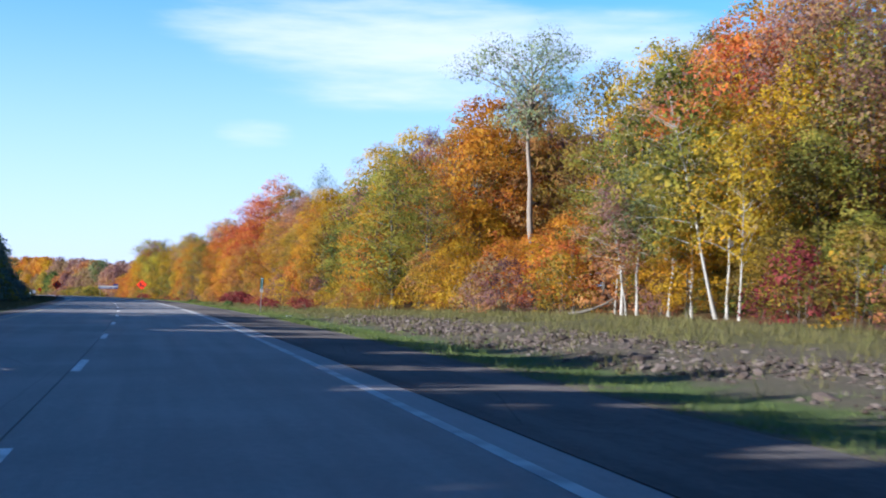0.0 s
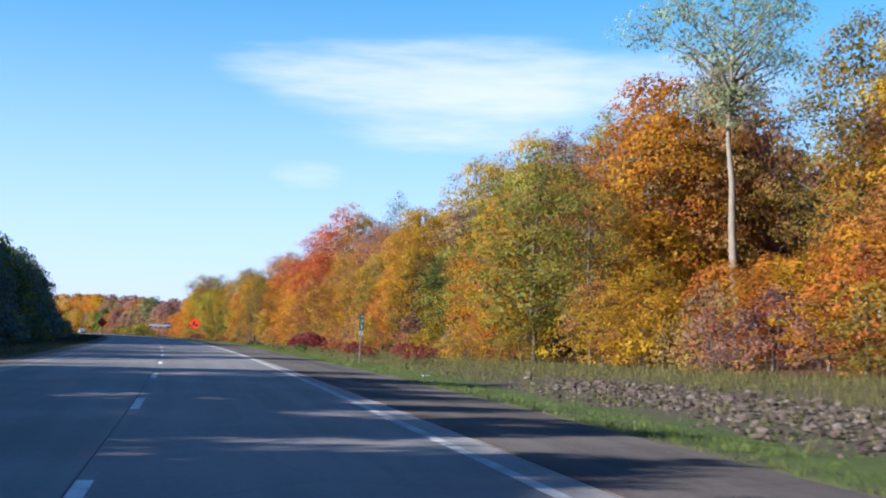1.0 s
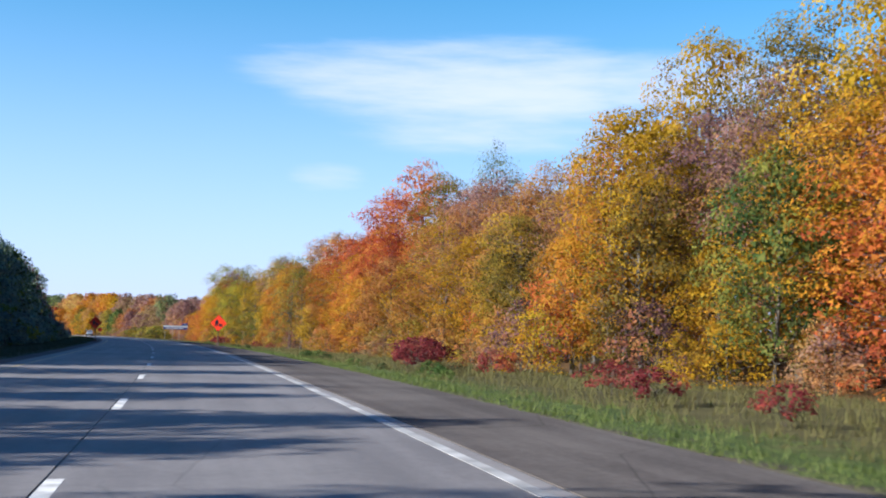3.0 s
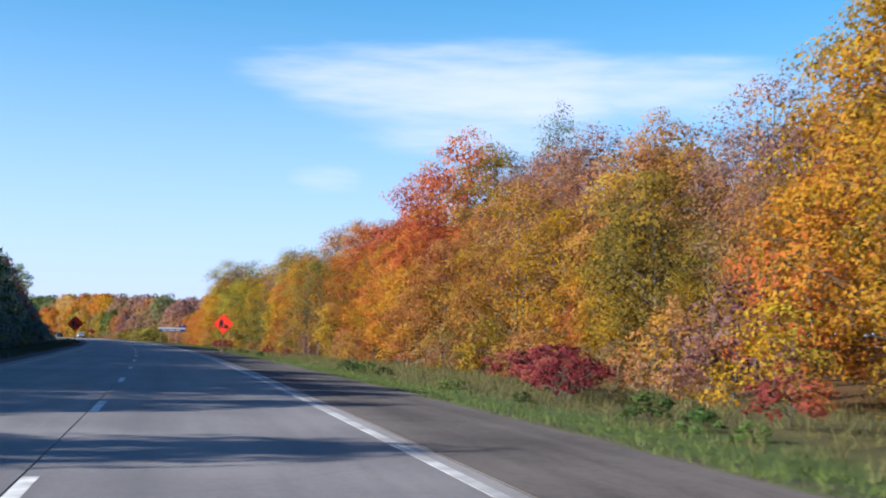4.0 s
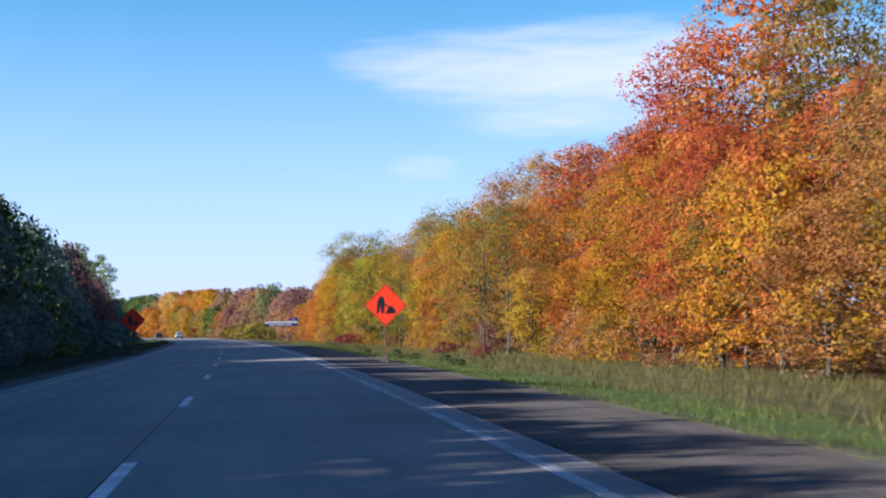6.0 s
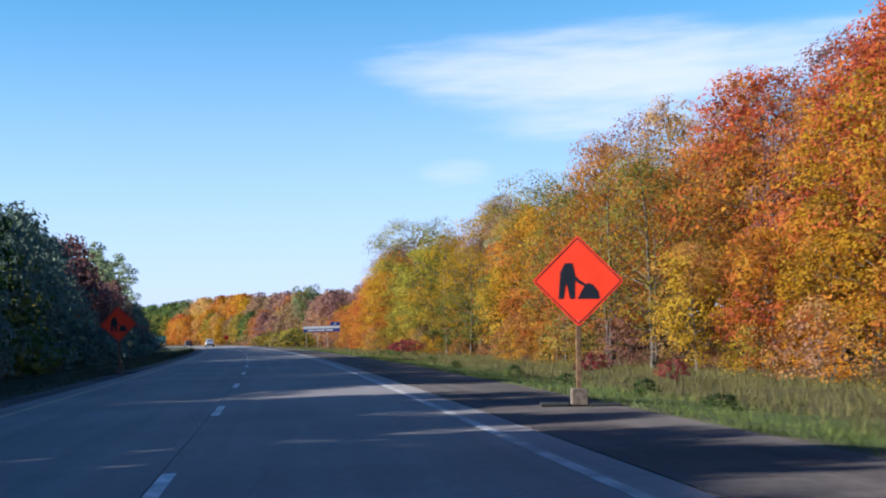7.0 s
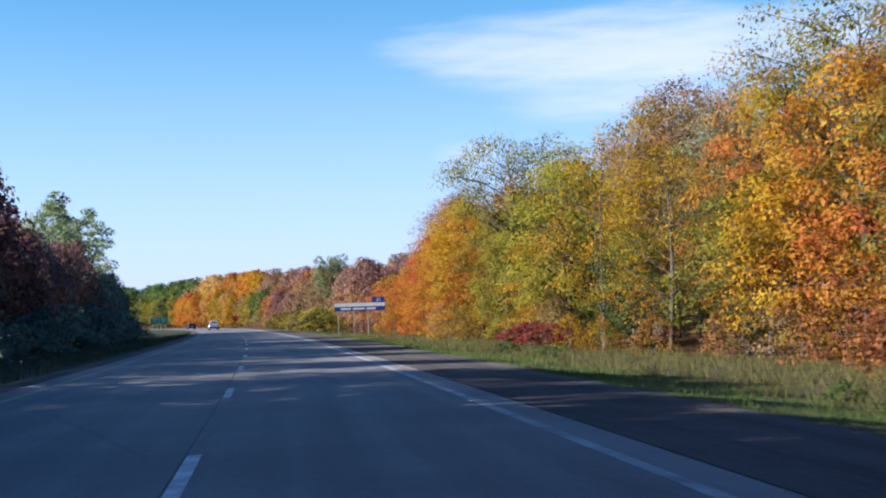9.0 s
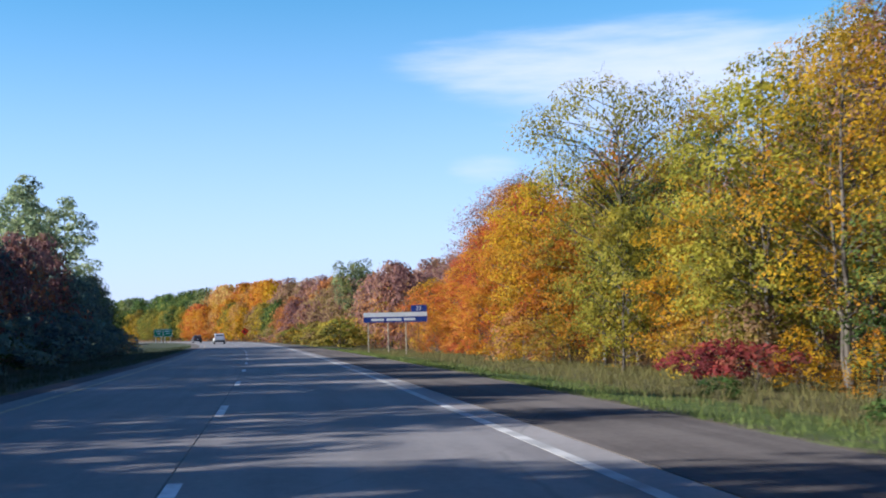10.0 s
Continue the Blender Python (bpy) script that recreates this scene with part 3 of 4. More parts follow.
for i in range(2):
    stock("back", "wood_tree", BARK, seed=60 + i, height=16.0, foot=3.0, spread=5.0, shape="round", clumps=46, count=2300, size=0.47, limbs=False)
for i in range(3):
    stock("birch", "birch_tree", BARK_PALE, seed=70 + i, height=10.0, foot=3.0, spread=2.2, shape="oval", clumps=40, count=3600, size=0.125, trunk_r=0.07, twigs=1)
for i in range(3):
    stock("median", "median_tree", BARK, seed=80 + i, height=12.0, foot=0.8, spread=4.2, shape="skirt", clumps=60, count=2000, size=0.48, limbs=False)
for i in range(3):
    stock("dense", "median_tree", BARK, seed=180 + i, height=12.0, foot=0.6, spread=4.2, shape="skirt", clumps=76, count=3000, size=0.37, limbs=False)
stock("spruce", "dark_tree", BARK, seed=86, height=13.0, foot=1.0, spread=3.3, shape="cone", clumps=60, count=2000, size=0.46, limbs=False)
stock("poplar", "poplar_tree", BARK, seed=88, height=16.0, foot=2.0, spread=2.6, shape="oval", clumps=56, count=5600, size=0.25, puff=0.82, flat_=0.9, hang=0.1, fill=0.02)
for i in range(2):
    stock("far", "distant_tree", BARK, seed=90 + i, height=15.0, foot=1.0, spread=5.0, shape="oval", clumps=60, count=1900, size=0.5, limbs=False, flat_=0.7, fill=0.1)
stock("elm", "green_elm_tree", BARK, seed=96, height=13.0, foot=4.8, spread=4.6, shape="fan", clumps=46, count=4400, size=0.3, flat_=0.75, trunk_r=0.24, puff=0.8, hang=0.05, thick=2.0, fill=0.02)
stock("crowned", "tall_bare_trunk_tree", BARK_TAN, seed=103, height=20.0, foot=12.8, spread=5.0, shape="fan", clumps=46, count=7400, size=0.15, trunk_r=0.36, twigs=3, puff=0.92, thick=2.2, fill=0.02)
stock("oak", "open_crowned_tree", BARK, seed=104, height=15.0, foot=4.0, spread=5.2, shape="fan", clumps=84, count=12500, size=0.135, trunk_r=0.2, twigs=2, puff=0.85, thick=1.8, fill=0.015)
for i in range(3):
    stock("shrub", "shrub", BARK, seed=110 + i, height=3.2, foot=0.15, spread=1.7, shape="skirt", clumps=30, count=1450, size=0.12, trunk_r=0.03, stems=3, limbs=False, fill=0.0)
for i in range(2):
    stock("bush", "bush", BARK, seed=116 + i, height=3.2, foot=0.15, spread=1.7, shape="skirt", clumps=18, count=600, size=0.24, trunk_r=0.03, stems=3, limbs=False, fill=0.0)
for i in range(3):
    stock("sumac", "sumac_shrub", BARK, seed=120 + i, height=1.9, foot=0.6, spread=1.5, shape="round", clumps=18, count=800, size=0.14, trunk_r=0.022, stems=5, puff=0.8, fill=0.0)

for i in range(2):
    stock("weed", "leafy_weed", BARK, seed=130 + i, height=0.8, foot=0.1, spread=0.7, shape="skirt", clumps=12, count=420, size=0.1, trunk_r=0.008, stems=4, limbs=False, fill=0.0)

WORDS = {"gold": "golden-yellow", "orange": "bright orange", "peach": "pale orange", "red": "scarlet", "crimson": "deep crimson", "mauve": "dull mauve-brown",
         "rust": "rusty", "tan": "tan", "olive": "olive-yellow", "lime": "yellow-green", "citron": "greenish-yellow", "green": "green", "fern": "dark green", "sage": "grey-green", "silver": "pale grey-green", "pine": "dark green"}
SAY = {"maple": "{} autumn maple with dense foliage at the wood's edge", "young": "bushy young tree with {} autumn leaves", "airy": "thinly leaved {} tree with bare twigs showing",
       "tall": "tall forest tree with {} autumn crown", "back": "{} tree standing deeper in the wood", "birch": "slender birch with white trunk and {} leaves",
       "median": "bushy {} tree on the shaded median", "dense": "bushy {} tree on the shaded median", "spruce": "ragged {} tree on the shaded median", "poplar": "tall {} poplar at the median's end",
       "far": "distant {} tree along the bend of the highway", "elm": "spreading {} elm with a clear trunk beyond the sign", "crowned": "tall tree with long bare pale trunk and {} crown",
       "oak": "open-crowned {} tree with visible limbs", "shrub": "leafy {} shrub under the trees", "bush": "dense {} bush beside the highway", "sumac": "low {} sumac shrub on the grassy verge", "weed": "leafy {} weed standing in the verge grass"}
CLASS = {"shrub": "shrub", "bush": "bush", "sumac": "shrub", "weed": "weed"}
plant_rng = random.Random(5)


def plant(kind, s, o, height, hue, group="", turn=None, wide=1.0, lean=0.0, lift=-0.05):
    trunk, crown, tall, name = plant_rng.choice(STOCK[kind])
    k = height / tall
    m = stand(s, o, plant_rng.uniform(0, 360) if turn is None else turn, lift, 1.0, lean)
    ob = thing(name, m @ Matrix.Diagonal((k * wide, k * wide, k, 1)), SAY[kind].format(WORDS[hue]), CLASS.get(kind, "tree"), group)
    part("trunk", trunk, None, ob)
    c = part("crown", crown, None, ob)
    c.material_slots[0].link = "OBJECT"
    c.material_slots[0].material = LEAF[hue]
    return ob


# zones along the right-hand wood: metres, colours of the edge, colours behind
ZONES = [
    (0, 40, "gold olive gold lime", "orange mauve gold mauve"),
    (40, 58, "lime olive gold mauve", "orange mauve gold red"),
    (58, 76, "gold orange gold rust", "mauve rust mauve"),
    (76, 85, "lime olive lime", "red rust orange"),
    (85, 98, "olive gold olive rust", "olive mauve mauve"),
    (98, 110, "gold green olive orange mauve", "rust gold mauve"),
    (110, 120, "gold lime rust gold", "orange mauve gold"),
    (120, 132, "mauve gold orange olive", "mauve gold mauve"),
    (132, 144, "gold mauve orange olive", "mauve rust mauve"),
    (144, 157, "rust tan olive olive", "mauve rust mauve"),
    (157, 170, "olive rust gold orange", "mauve rust olive"),
    (170, 184, "rust orange gold rust", "mauve rust mauve"),
    (184, 194, "olive rust orange", "olive red"),
    (194, 203, "red orange orange", "red red orange"),
    (203, 214, "gold orange red orange", "red orange"),
    (214, 224, "rust red orange", "red mauve"),
    (224, 240, "gold orange gold lime", "peach gold orange"),
    (240, 248, "orange rust orange", "peach mauve"),
    (248, 268, "orange gold olive lime", "olive tan olive"),
    (268, 290, "gold citron gold green", "olive mauve silver"),
    (290, 310, "gold orange citron gold green citron", "lime mauve citron"),
    (310, 330, "orange lime orange red gold", "red mauve"),
    (330, 350, "orange red orange", "mauve red mauve"),
    (350, 362, "red orange orange", "mauve rust mauve"),
    (362, 505, "tan mauve olive mauve", "mauve tan mauve"),
    (505, 560, "rust mauve rust tan", "mauve rust mauve"),
    (560, 612, "green tan green olive", "tan mauve tan"),
    (612, 640, "lime gold peach", "gold peach orange"),
    (640, 722, "orange peach orange red", "orange peach orange rust"),
    (722, 1000, "lime green olive lime", "green sage green"),
]


def hue_at(s, deep=0):
    for a, b, front, behind in ZONES:
        if a <= s < b:
            return plant_rng.choice((behind if deep else front).split())
    return "olive"


# single trees that stand out along the right-hand wood: kind, s, o, height, hue, width
for kind, s, o, hgt, hue, wide in [
    ("crowned", 78.5, 28.7, 19.8, "silver", 0.88), ("maple", 86.5, 28.4, 17.5, "orange", 1.0), ("tall", 95.0, 29.5, 15.0, "mauve", 0.9), ("maple", 84.5, 30.5, 17.6, "peach", 0.8),
    ("young", 81.5, 25.5, 8.5, "gold", 1.2), ("tall", 71.5, 31.0, 16.2, "olive", 0.9), ("tall", 66.0, 33.0, 16.8, "gold", 0.95), ("tall", 60.5, 33.5, 16.6, "olive", 0.9),
    ("birch", 50.8, 23.0, 9.4, "lime", 1.25), ("birch", 48.7, 22.8, 8.6, "lime", 1.2), ("birch", 45.1, 22.6, 8.2, "sage", 1.2), ("birch", 42.6, 22.4, 8.0, "lime", 1.1), ("birch", 44.0, 22.9, 8.6, "lime", 1.0), ("birch", 40.5, 22.8, 9.0, "gold", 1.0), ("birch", 53.0, 23.6, 7.5, "lime", 0.9), ("birch", 38.5, 22.2, 7.5, "olive", 0.9),
    ("maple", 60.0, 31.0, 13.0, "red", 0.8), ("maple", 55.0, 28.0, 11.5, "red", 0.7), ("airy", 56.5, 31.0, 14.5, "mauve", 1.0), ("airy", 43.5, 29.0, 14.0, "mauve", 1.0), ("maple", 64.5, 30.0, 10.5, "rust", 0.9), ("tall", 53.0, 30.5, 13.5, "gold", 0.9), ("maple", 49.0, 29.0, 11.5, "gold", 0.9),
    ("tall", 52.0, 35.0, 17.5, "orange", 1.0), ("tall", 57.5, 36.0, 18.0, "gold", 1.1), ("tall", 47.0, 37.0, 18.5, "gold", 1.0), ("maple", 43.0, 28.0, 11.0, "gold", 0.9), ("airy", 46.0, 33.0, 16.5, "mauve", 1.1), ("airy", 40.0, 31.5, 15.5, "tan", 1.1), ("young", 39.0, 26.0, 7.5, "lime", 1.0),
    ("tall", 113.0, 29.0, 18.5, "gold", 0.9), ("tall", 98.0, 29.5, 16.8, "olive", 0.9), ("tall", 104.5, 29.0, 16.8, "mauve", 0.85), ("airy", 117.0, 26.5, 14.0, "mauve", 0.9), ("maple", 107.0, 28.0, 15.5, "orange", 1.0), ("maple", 103.0, 24.5, 12.5, "mauve", 0.75), ("young", 111.0, 22.0, 9.0, "green", 0.9), ("tall", 132.0, 30.0, 19.4, "gold", 0.8), ("young", 122.0, 22.0, 9.5, "olive", 1.0), ("tall", 122.0, 29.5, 17.0, "olive", 0.9),
    ("airy", 112.0, 26.5, 11.5, "mauve", 0.9), ("maple", 104.0, 24.5, 11.0, "orange", 0.9), ("airy", 128.0, 26.0, 12.0, "olive", 1.0), ("maple", 127.0, 22.8, 14.2, "gold", 0.9),
    ("tall", 160.0, 30.0, 15.5, "rust", 0.9), ("maple", 156.0, 27.0, 13.5, "rust", 1.0), ("airy", 166.0, 28.0, 16.0, "mauve", 1.1), ("airy", 177.0, 30.0, 16.5, "mauve", 1.1), ("tall", 172.0, 29.0, 15.5, "rust", 1.0), ("maple", 180.0, 28.0, 15.0, "rust", 0.9),
    ("tall", 206.0, 31.5, 22.3, "red", 1.0), ("tall", 201.5, 33.0, 20.5, "olive", 0.8), ("airy", 195.0, 37.0, 22.6, "silver", 0.7), ("tall", 214.0, 29.5, 17.0, "red", 1.0), ("tall", 209.5, 29.0, 19.5, "red", 1.15), ("maple", 211.5, 26.0, 14.5, "red", 0.9), ("maple", 217.0, 26.5, 13.0, "orange", 1.0), ("maple", 207.0, 26.0, 12.0, "orange", 1.0),
    ("tall", 188.0, 33.0, 17.5, "mauve", 1.1), ("maple", 223.0, 26.0, 15.5, "red", 1.0), ("tall", 231.0, 28.5, 16.0, "rust", 0.9), ("tall", 242.5, 28.5, 17.2, "peach", 0.85),
    ("oak", 262.0, 26.0, 15.3, "citron", 0.9), ("oak", 272.0, 27.5, 14.5, "tan", 1.1), ("maple", 252.0, 25.0, 13.0, "lime", 1.0), ("tall", 256.5, 28.5, 17.5, "rust", 0.9), ("airy", 250.5, 30.0, 18.0, "mauve", 1.0), ("maple", 268.0, 24.0, 13.5, "orange", 0.9), ("airy", 284.0, 27.0, 16.4, "mauve", 1.0),
    ("oak", 303.5, 20.5, 16.0, "citron", 0.85), ("maple", 311.0, 22.5, 14.0, "orange", 1.0), ("young", 297.0, 18.0, 8.5, "citron", 0.8), ("airy", 291.0, 25.0, 14.0, "mauve", 0.9), ("airy", 292.5, 27.5, 16.8, "silver", 0.7), ("tall", 288.0, 27.5, 16.3, "olive", 0.8),
    ("maple", 337.0, 23.0, 15.0, "orange", 1.0), ("maple", 330.0, 22.0, 13.5, "red", 0.8), ("airy", 352.0, 27.0, 17.8, "mauve", 1.1), ("airy", 361.0, 28.0, 17.5, "mauve", 1.1), ("airy", 372.0, 29.0, 18.2, "mauve", 1.2),
    ("maple", 349.0, 20.5, 9.5, "red", 1.1), ("maple", 345.0, 19.5, 8.5, "orange", 1.2), ("young", 355.0, 18.5, 7.5, "orange", 1.3), ("young", 283.0, 18.5, 8.0, "lime", 0.8),
    ("elm", 432.0, 20.3, 13.8, "sage", 0.78), ("elm", 446.0, 24.5, 11.5, "lime", 0.42),
]:
    plant(kind, s, o, hgt, hue, "trees of the roadside wood", wide=wide)

# the wood's edge, the second row and the rows behind
s = 18.0
while s < 372:
    o = 22.5 + 2.0 * math.sin(s * 0.13) + plant_rng.uniform(-1.2, 1.2) - 2.2 * min(1, max(0, (s - 200) / 90))
    kind = plant_rng.choice(["young", "young", "maple", "airy"])
    if s < 60:
        plant("young", s, o + 2.0, plant_rng.uniform(3.2, 5.0), plant_rng.choice(["gold", "olive", "lime", "gold"]), "trees of the roadside wood", wide=1.2)
        s += 3.6
        continue
    if 59 < s < 80:
        kind = "young"
        plant(kind, s, o, plant_rng.uniform(4.5, 6.0), plant_rng.choice(["gold", "orange", "gold", "rust"]), "trees of the roadside wood", wide=1.2)
        s += 3.2
        continue
    if 130 < s < 147:  # an opening where thin trees and the dark wood behind show
        plant("airy", s, o + 3.0, plant_rng.uniform(7.0, 9.5), plant_rng.choice(["tan", "olive", "rust"]), "trees of the roadside wood", wide=0.9)
        s += 4.5
        continue
    plant(kind, s, o, plant_rng.uniform(6.0, 10.0) if kind == "young" else plant_rng.uniform(9.5, 12.5), hue_at(s), "trees of the roadside wood", wide=plant_rng.uniform(0.9, 1.2))
    s += plant_rng.uniform(3.2, 4.8)
s = 22.0
while s < 380:
    if s < 42 or 58 < s < 84:
        s += 4.0
        continue
    tall = (14.4 if s < 190 else 13.7) + 1.3 * math.sin(s * 0.09 + 1) + plant_rng.uniform(-1.5, 1.0)
    if 136 < s < 170:  # lower, browner crowns
        plant(plant_rng.choice(["airy", "tall"]), s, 28.5 + plant_rng.uniform(-1.5, 2.0), plant_rng.uniform(12.6, 14.0), plant_rng.choice(["mauve", "rust", "mauve"]), "trees of the roadside wood")
        s += 5.5
        continue
    plant(plant_rng.choice(["maple", "tall", "tall", "airy"]), s, 28.0 + plant_rng.uniform(-2, 2.5) - 2.0 * min(1, max(0, (s - 200) / 90)), tall, hue_at(s, plant_rng.random() < 0.6), "trees of the roadside wood")
    s += plant_rng.uniform(5.5, 8.0)
s = 24.0
while s < 400:
    plant("back", s, plant_rng.uniform(35, 44), plant_rng.uniform(13.0, 16.0), hue_at(s, 1), "trees of the roadside wood")
    s += plant_rng.uniform(5.5, 8.5)
for k in range(42):
    plant("back", 22 + k * 9.2 + plant_rng.uniform(-2, 2), plant_rng.uniform(47, 60), plant_rng.uniform(12.0, 14.5), hue_at(24 + k * 9.2, 1), "trees of the roadside wood", wide=1.15)
for k in range(66):
    plant("bush", 24 + k * 5.8, plant_rng.uniform(37, 46), plant_rng.uniform(4.5, 7.0), hue_at(24 + k * 5.8, 1), "undergrowth of the roadside wood", wide=1.3)
# undergrowth at the wood's edge
s = 16.0
while s < 370:
    o = 19.8 + 1.6 * math.sin(s * 0.17 + 2) + plant_rng.uniform(-1.0, 1.5) - 1.8 * min(1, max(0, (s - 200) / 90))
    if 34 < s < 58:
        o += 4.2
    hue = plant_rng.choice(["mauve", "mauve", "green", "tan", "crimson", "olive"] if s < 70 else [hue_at(s), hue_at(s), "olive", "tan", "mauve", "rust"])
    plant("shrub", s, o, plant_rng.uniform(1.8, 3.8), hue, "undergrowth of the roadside wood")
    s += plant_rng.uniform(3.0, 4.8)
for s, o, hgt, wide in [(80.5, 12.6, 1.5, 1.0), (85.0, 12.8, 1.6, 1.1), (92.5, 12.0, 1.2, 0.9), (99.0, 12.2, 1.4, 1.0), (104.0, 13.0, 1.5, 1.1),
                        (118.0, 13.6, 1.4, 1.1), (127.0, 12.0, 1.4, 1.0), (129.2, 12.7, 1.6, 1.1), (131.5, 13.4, 2.0, 1.2), (138.0, 14.9, 1.9, 1.2), (134.5, 14.2, 2.0, 1.2),
                        (146.0, 16.2, 1.7, 1.1), (209.5, 12.6, 1.2, 0.8), (203.5, 13.5, 1.0, 0.8), (275.5, 15.2, 1.7, 1.2), (277.0, 14.8, 1.8, 1.2), (279.5, 15.0, 1.6, 1.2), (320.0, 15.5, 1.5, 1.2), (326.0, 15.8, 1.6, 1.3)]:
    plant("sumac", s, o, hgt * (0.68 if s < 110 else 0.85), "crimson" if s < 270 or int(s) % 2 else "red", "sumac on the verge", wide=wide)

for s, o, hgt in [(114, 10.6, 0.6), (116.5, 10.9, 0.7), (120, 11.4, 0.9), (126, 10.4, 0.5), (133, 10.2, 0.6), (148, 11.0, 0.6), (151, 10.2, 0.7), (153.5, 11.2, 0.8), (157, 10.5, 0.5),
                  (160, 11.3, 0.7), (190, 9.6, 0.5), (197, 10.4, 0.6), (203, 9.9, 0.5), (212, 10.2, 0.6), (223, 9.8, 0.5), (236, 10.6, 0.6), (262, 11.8, 0.7), (271, 12.2, 0.8)]:
    plant("weed", s, o, hgt * 0.75, "fern", "leafy weeds on the verge", wide=plant_rng.uniform(0.9, 1.3))
plant("birch", 41.0, 22.6, 11.0, "lime", "trees of the roadside wood", turn=0, lean=-14)
plant("birch", 47.2, 21.6, 6.0, "mauve", "trees of the roadside wood", turn=0, lean=-9)

# the wood beyond the blue sign, along the bend, and the far ridge of trees
s = 385.0
while s < 880:
    far = min(1.0, max(0.0, (s - 470) / 200))
    for row in range(2):
        low = row == 0 and 560 <= s < 612
        tall = plant_rng.uniform(8.0, 12.0) + far * 3.5 if row == 0 else plant_rng.uniform(12.0, 14.0) + far * 7.5
        plant("far", s + plant_rng.uniform(-2.5, 2.5), 22 + row * 11 + plant_rng.uniform(-3, 3) + (s - 385) * 0.02, 9.5 + plant_rng.uniform(0, 3) if low else tall, hue_at(s, row), "distant roadside trees", wide=plant_rng.uniform(0.75, 1.0))
    s += plant_rng.uniform(5.5, 7.5)
for k in range(26):
    plant("bush", 392 + k * 5.0, 12.5 + plant_rng.uniform(-1, 3.5), plant_rng.uniform(2.0, 4.2), plant_rng.choice(["mauve", "crimson", "mauve", "tan"] if k > 15 else ["tan", "olive", "lime"]), "distant bushes", wide=1.5)
for k in range(36):
    plant("far", 620 + k * 6.0 + plant_rng.uniform(-3, 3), -24 - plant_rng.uniform(0, 16), plant_rng.uniform(9, 13.5), plant_rng.choice("green sage green lime olive".split()), "distant trees across the bend", wide=0.8)

# ---- the median: a shaded belt of trees between the carriageways ----
for row, (off, low, high, gap) in enumerate([(-19.0, 11.2, 13.6, 4.4), (-25.0, 12.5, 15.5, 6.0), (-31.0, 14.0, 16.0, 5.0)]):
    s = -55.0
    while s < 366:
        thin, half_lit, deep = 58 < s < 109, 109 <= s < 121, 123 < s < 138 or 152 < s < 236
        tall = plant_rng.uniform(low, high) - (1.2 if s > 305 else 0) + (1.0 if 264 < s < 305 else 0.6 if 236 < s <= 264 else 0)
        if thin:
            tall = (plant_rng.uniform(8.5, 11.5) if s < 72 else plant_rng.uniform(7.5, 10.5) if s < 84 else plant_rng.uniform(6.5, 10.0)) if row == 0 else 0
        elif 137 < s < 153:  # tall enough to shade the lanes, not the far shoulder
            tall = (plant_rng.uniform(10.8, 11.6), plant_rng.uniform(12.0, 13.0), 0)[row]
        elif 191.5 < s < 196:
            tall = (9.5, 12.0, 0)[row]
        elif half_lit:
            tall = plant_rng.uniform(9.0, 11.5)
        elif deep:
            tall = (plant_rng.uniform(11.7, 12.6) if s < 192 else plant_rng.uniform(12.6, 13.5), plant_rng.uniform(14.0, 15.3), 16.5)[row]
        elif 236 < s < 305 and plant_rng.random() < 0.3:
            tall *= 0.72
        elif 180 < s < 187:
            tall *= 0.86
        elif s < 28:
            tall = plant_rng.uniform(13.4, 14.2) if row == 0 else plant_rng.uniform(15.4, 16.4) + row - 1
        elif 28 <= s < 58:
            tall = (plant_rng.uniform(11.6, 13.4), plant_rng.uniform(13.0, 14.8), 0)[row]
        elif plant_rng.random() < 0.14:
            tall *= 0.75
        if row == 2 and not (-40 < s < 28 or 128 < s < 232):
            tall = 0
        if tall > 0:
            hue = plant_rng.choice(["pine", "pine", "pine", "green", "pine"] if s < 282 else ["mauve", "pine", "mauve", "pine", "mauve"])
            plant("dense" if row == 0 and s > 120 else plant_rng.choice(["median", "median", "spruce"]), s, off + plant_rng.uniform(-1.2, 1.2), tall, hue, "trees of the median", wide=plant_rng.uniform(0.8, 0.95))
        s += gap * plant_rng.uniform(0.8, 1.25) * (1.3 if thin or half_lit else 0.78 if deep or 137 < s < 153 else 0.92 if s < 45 else 1.0)
for s, o, hgt, hue in [(306, -18.5, 11.5, "mauve"), (314, -19, 11.0, "mauve"), (323, -18.5, 10.5, "mauve"), (332, -18, 9.0, "mauve")]:
    plant("dense", s, o, hgt, hue, "trees of the median")
for s, o, hgt in [(352, -15.5, 7.5), (358, -15.8, 8.0), (364, -15.4, 7.5), (370, -15.8, 8.5), (376, -16.2, 9.0), (381, -15.8, 7.5), (386, -15.6, 5.5)]:
    plant("dense", s, o, hgt, "pine" if s < 374 else "green", "trees of the median", wide=0.95)
plant("poplar", 372.0, -18.6, 17.0, "silver", "trees of the median", wide=1.15)
plant("poplar", 359.0, -21.0, 16.5, "silver", "trees of the median", wide=1.2)
plant("poplar", 366.0, -21.5, 18.5, "silver", "trees of the median", wide=1.15)
s = 118.0
while s < 384:
    plant("bush", s, -13.6 + plant_rng.uniform(-1.0, 0.6), plant_rng.uniform(2.0, 4.2), plant_rng.choice(["pine", "pine", "green", "pine"]), "bushes of the median", wide=1.3)
    s += plant_rng.uniform(3.5, 5.5)
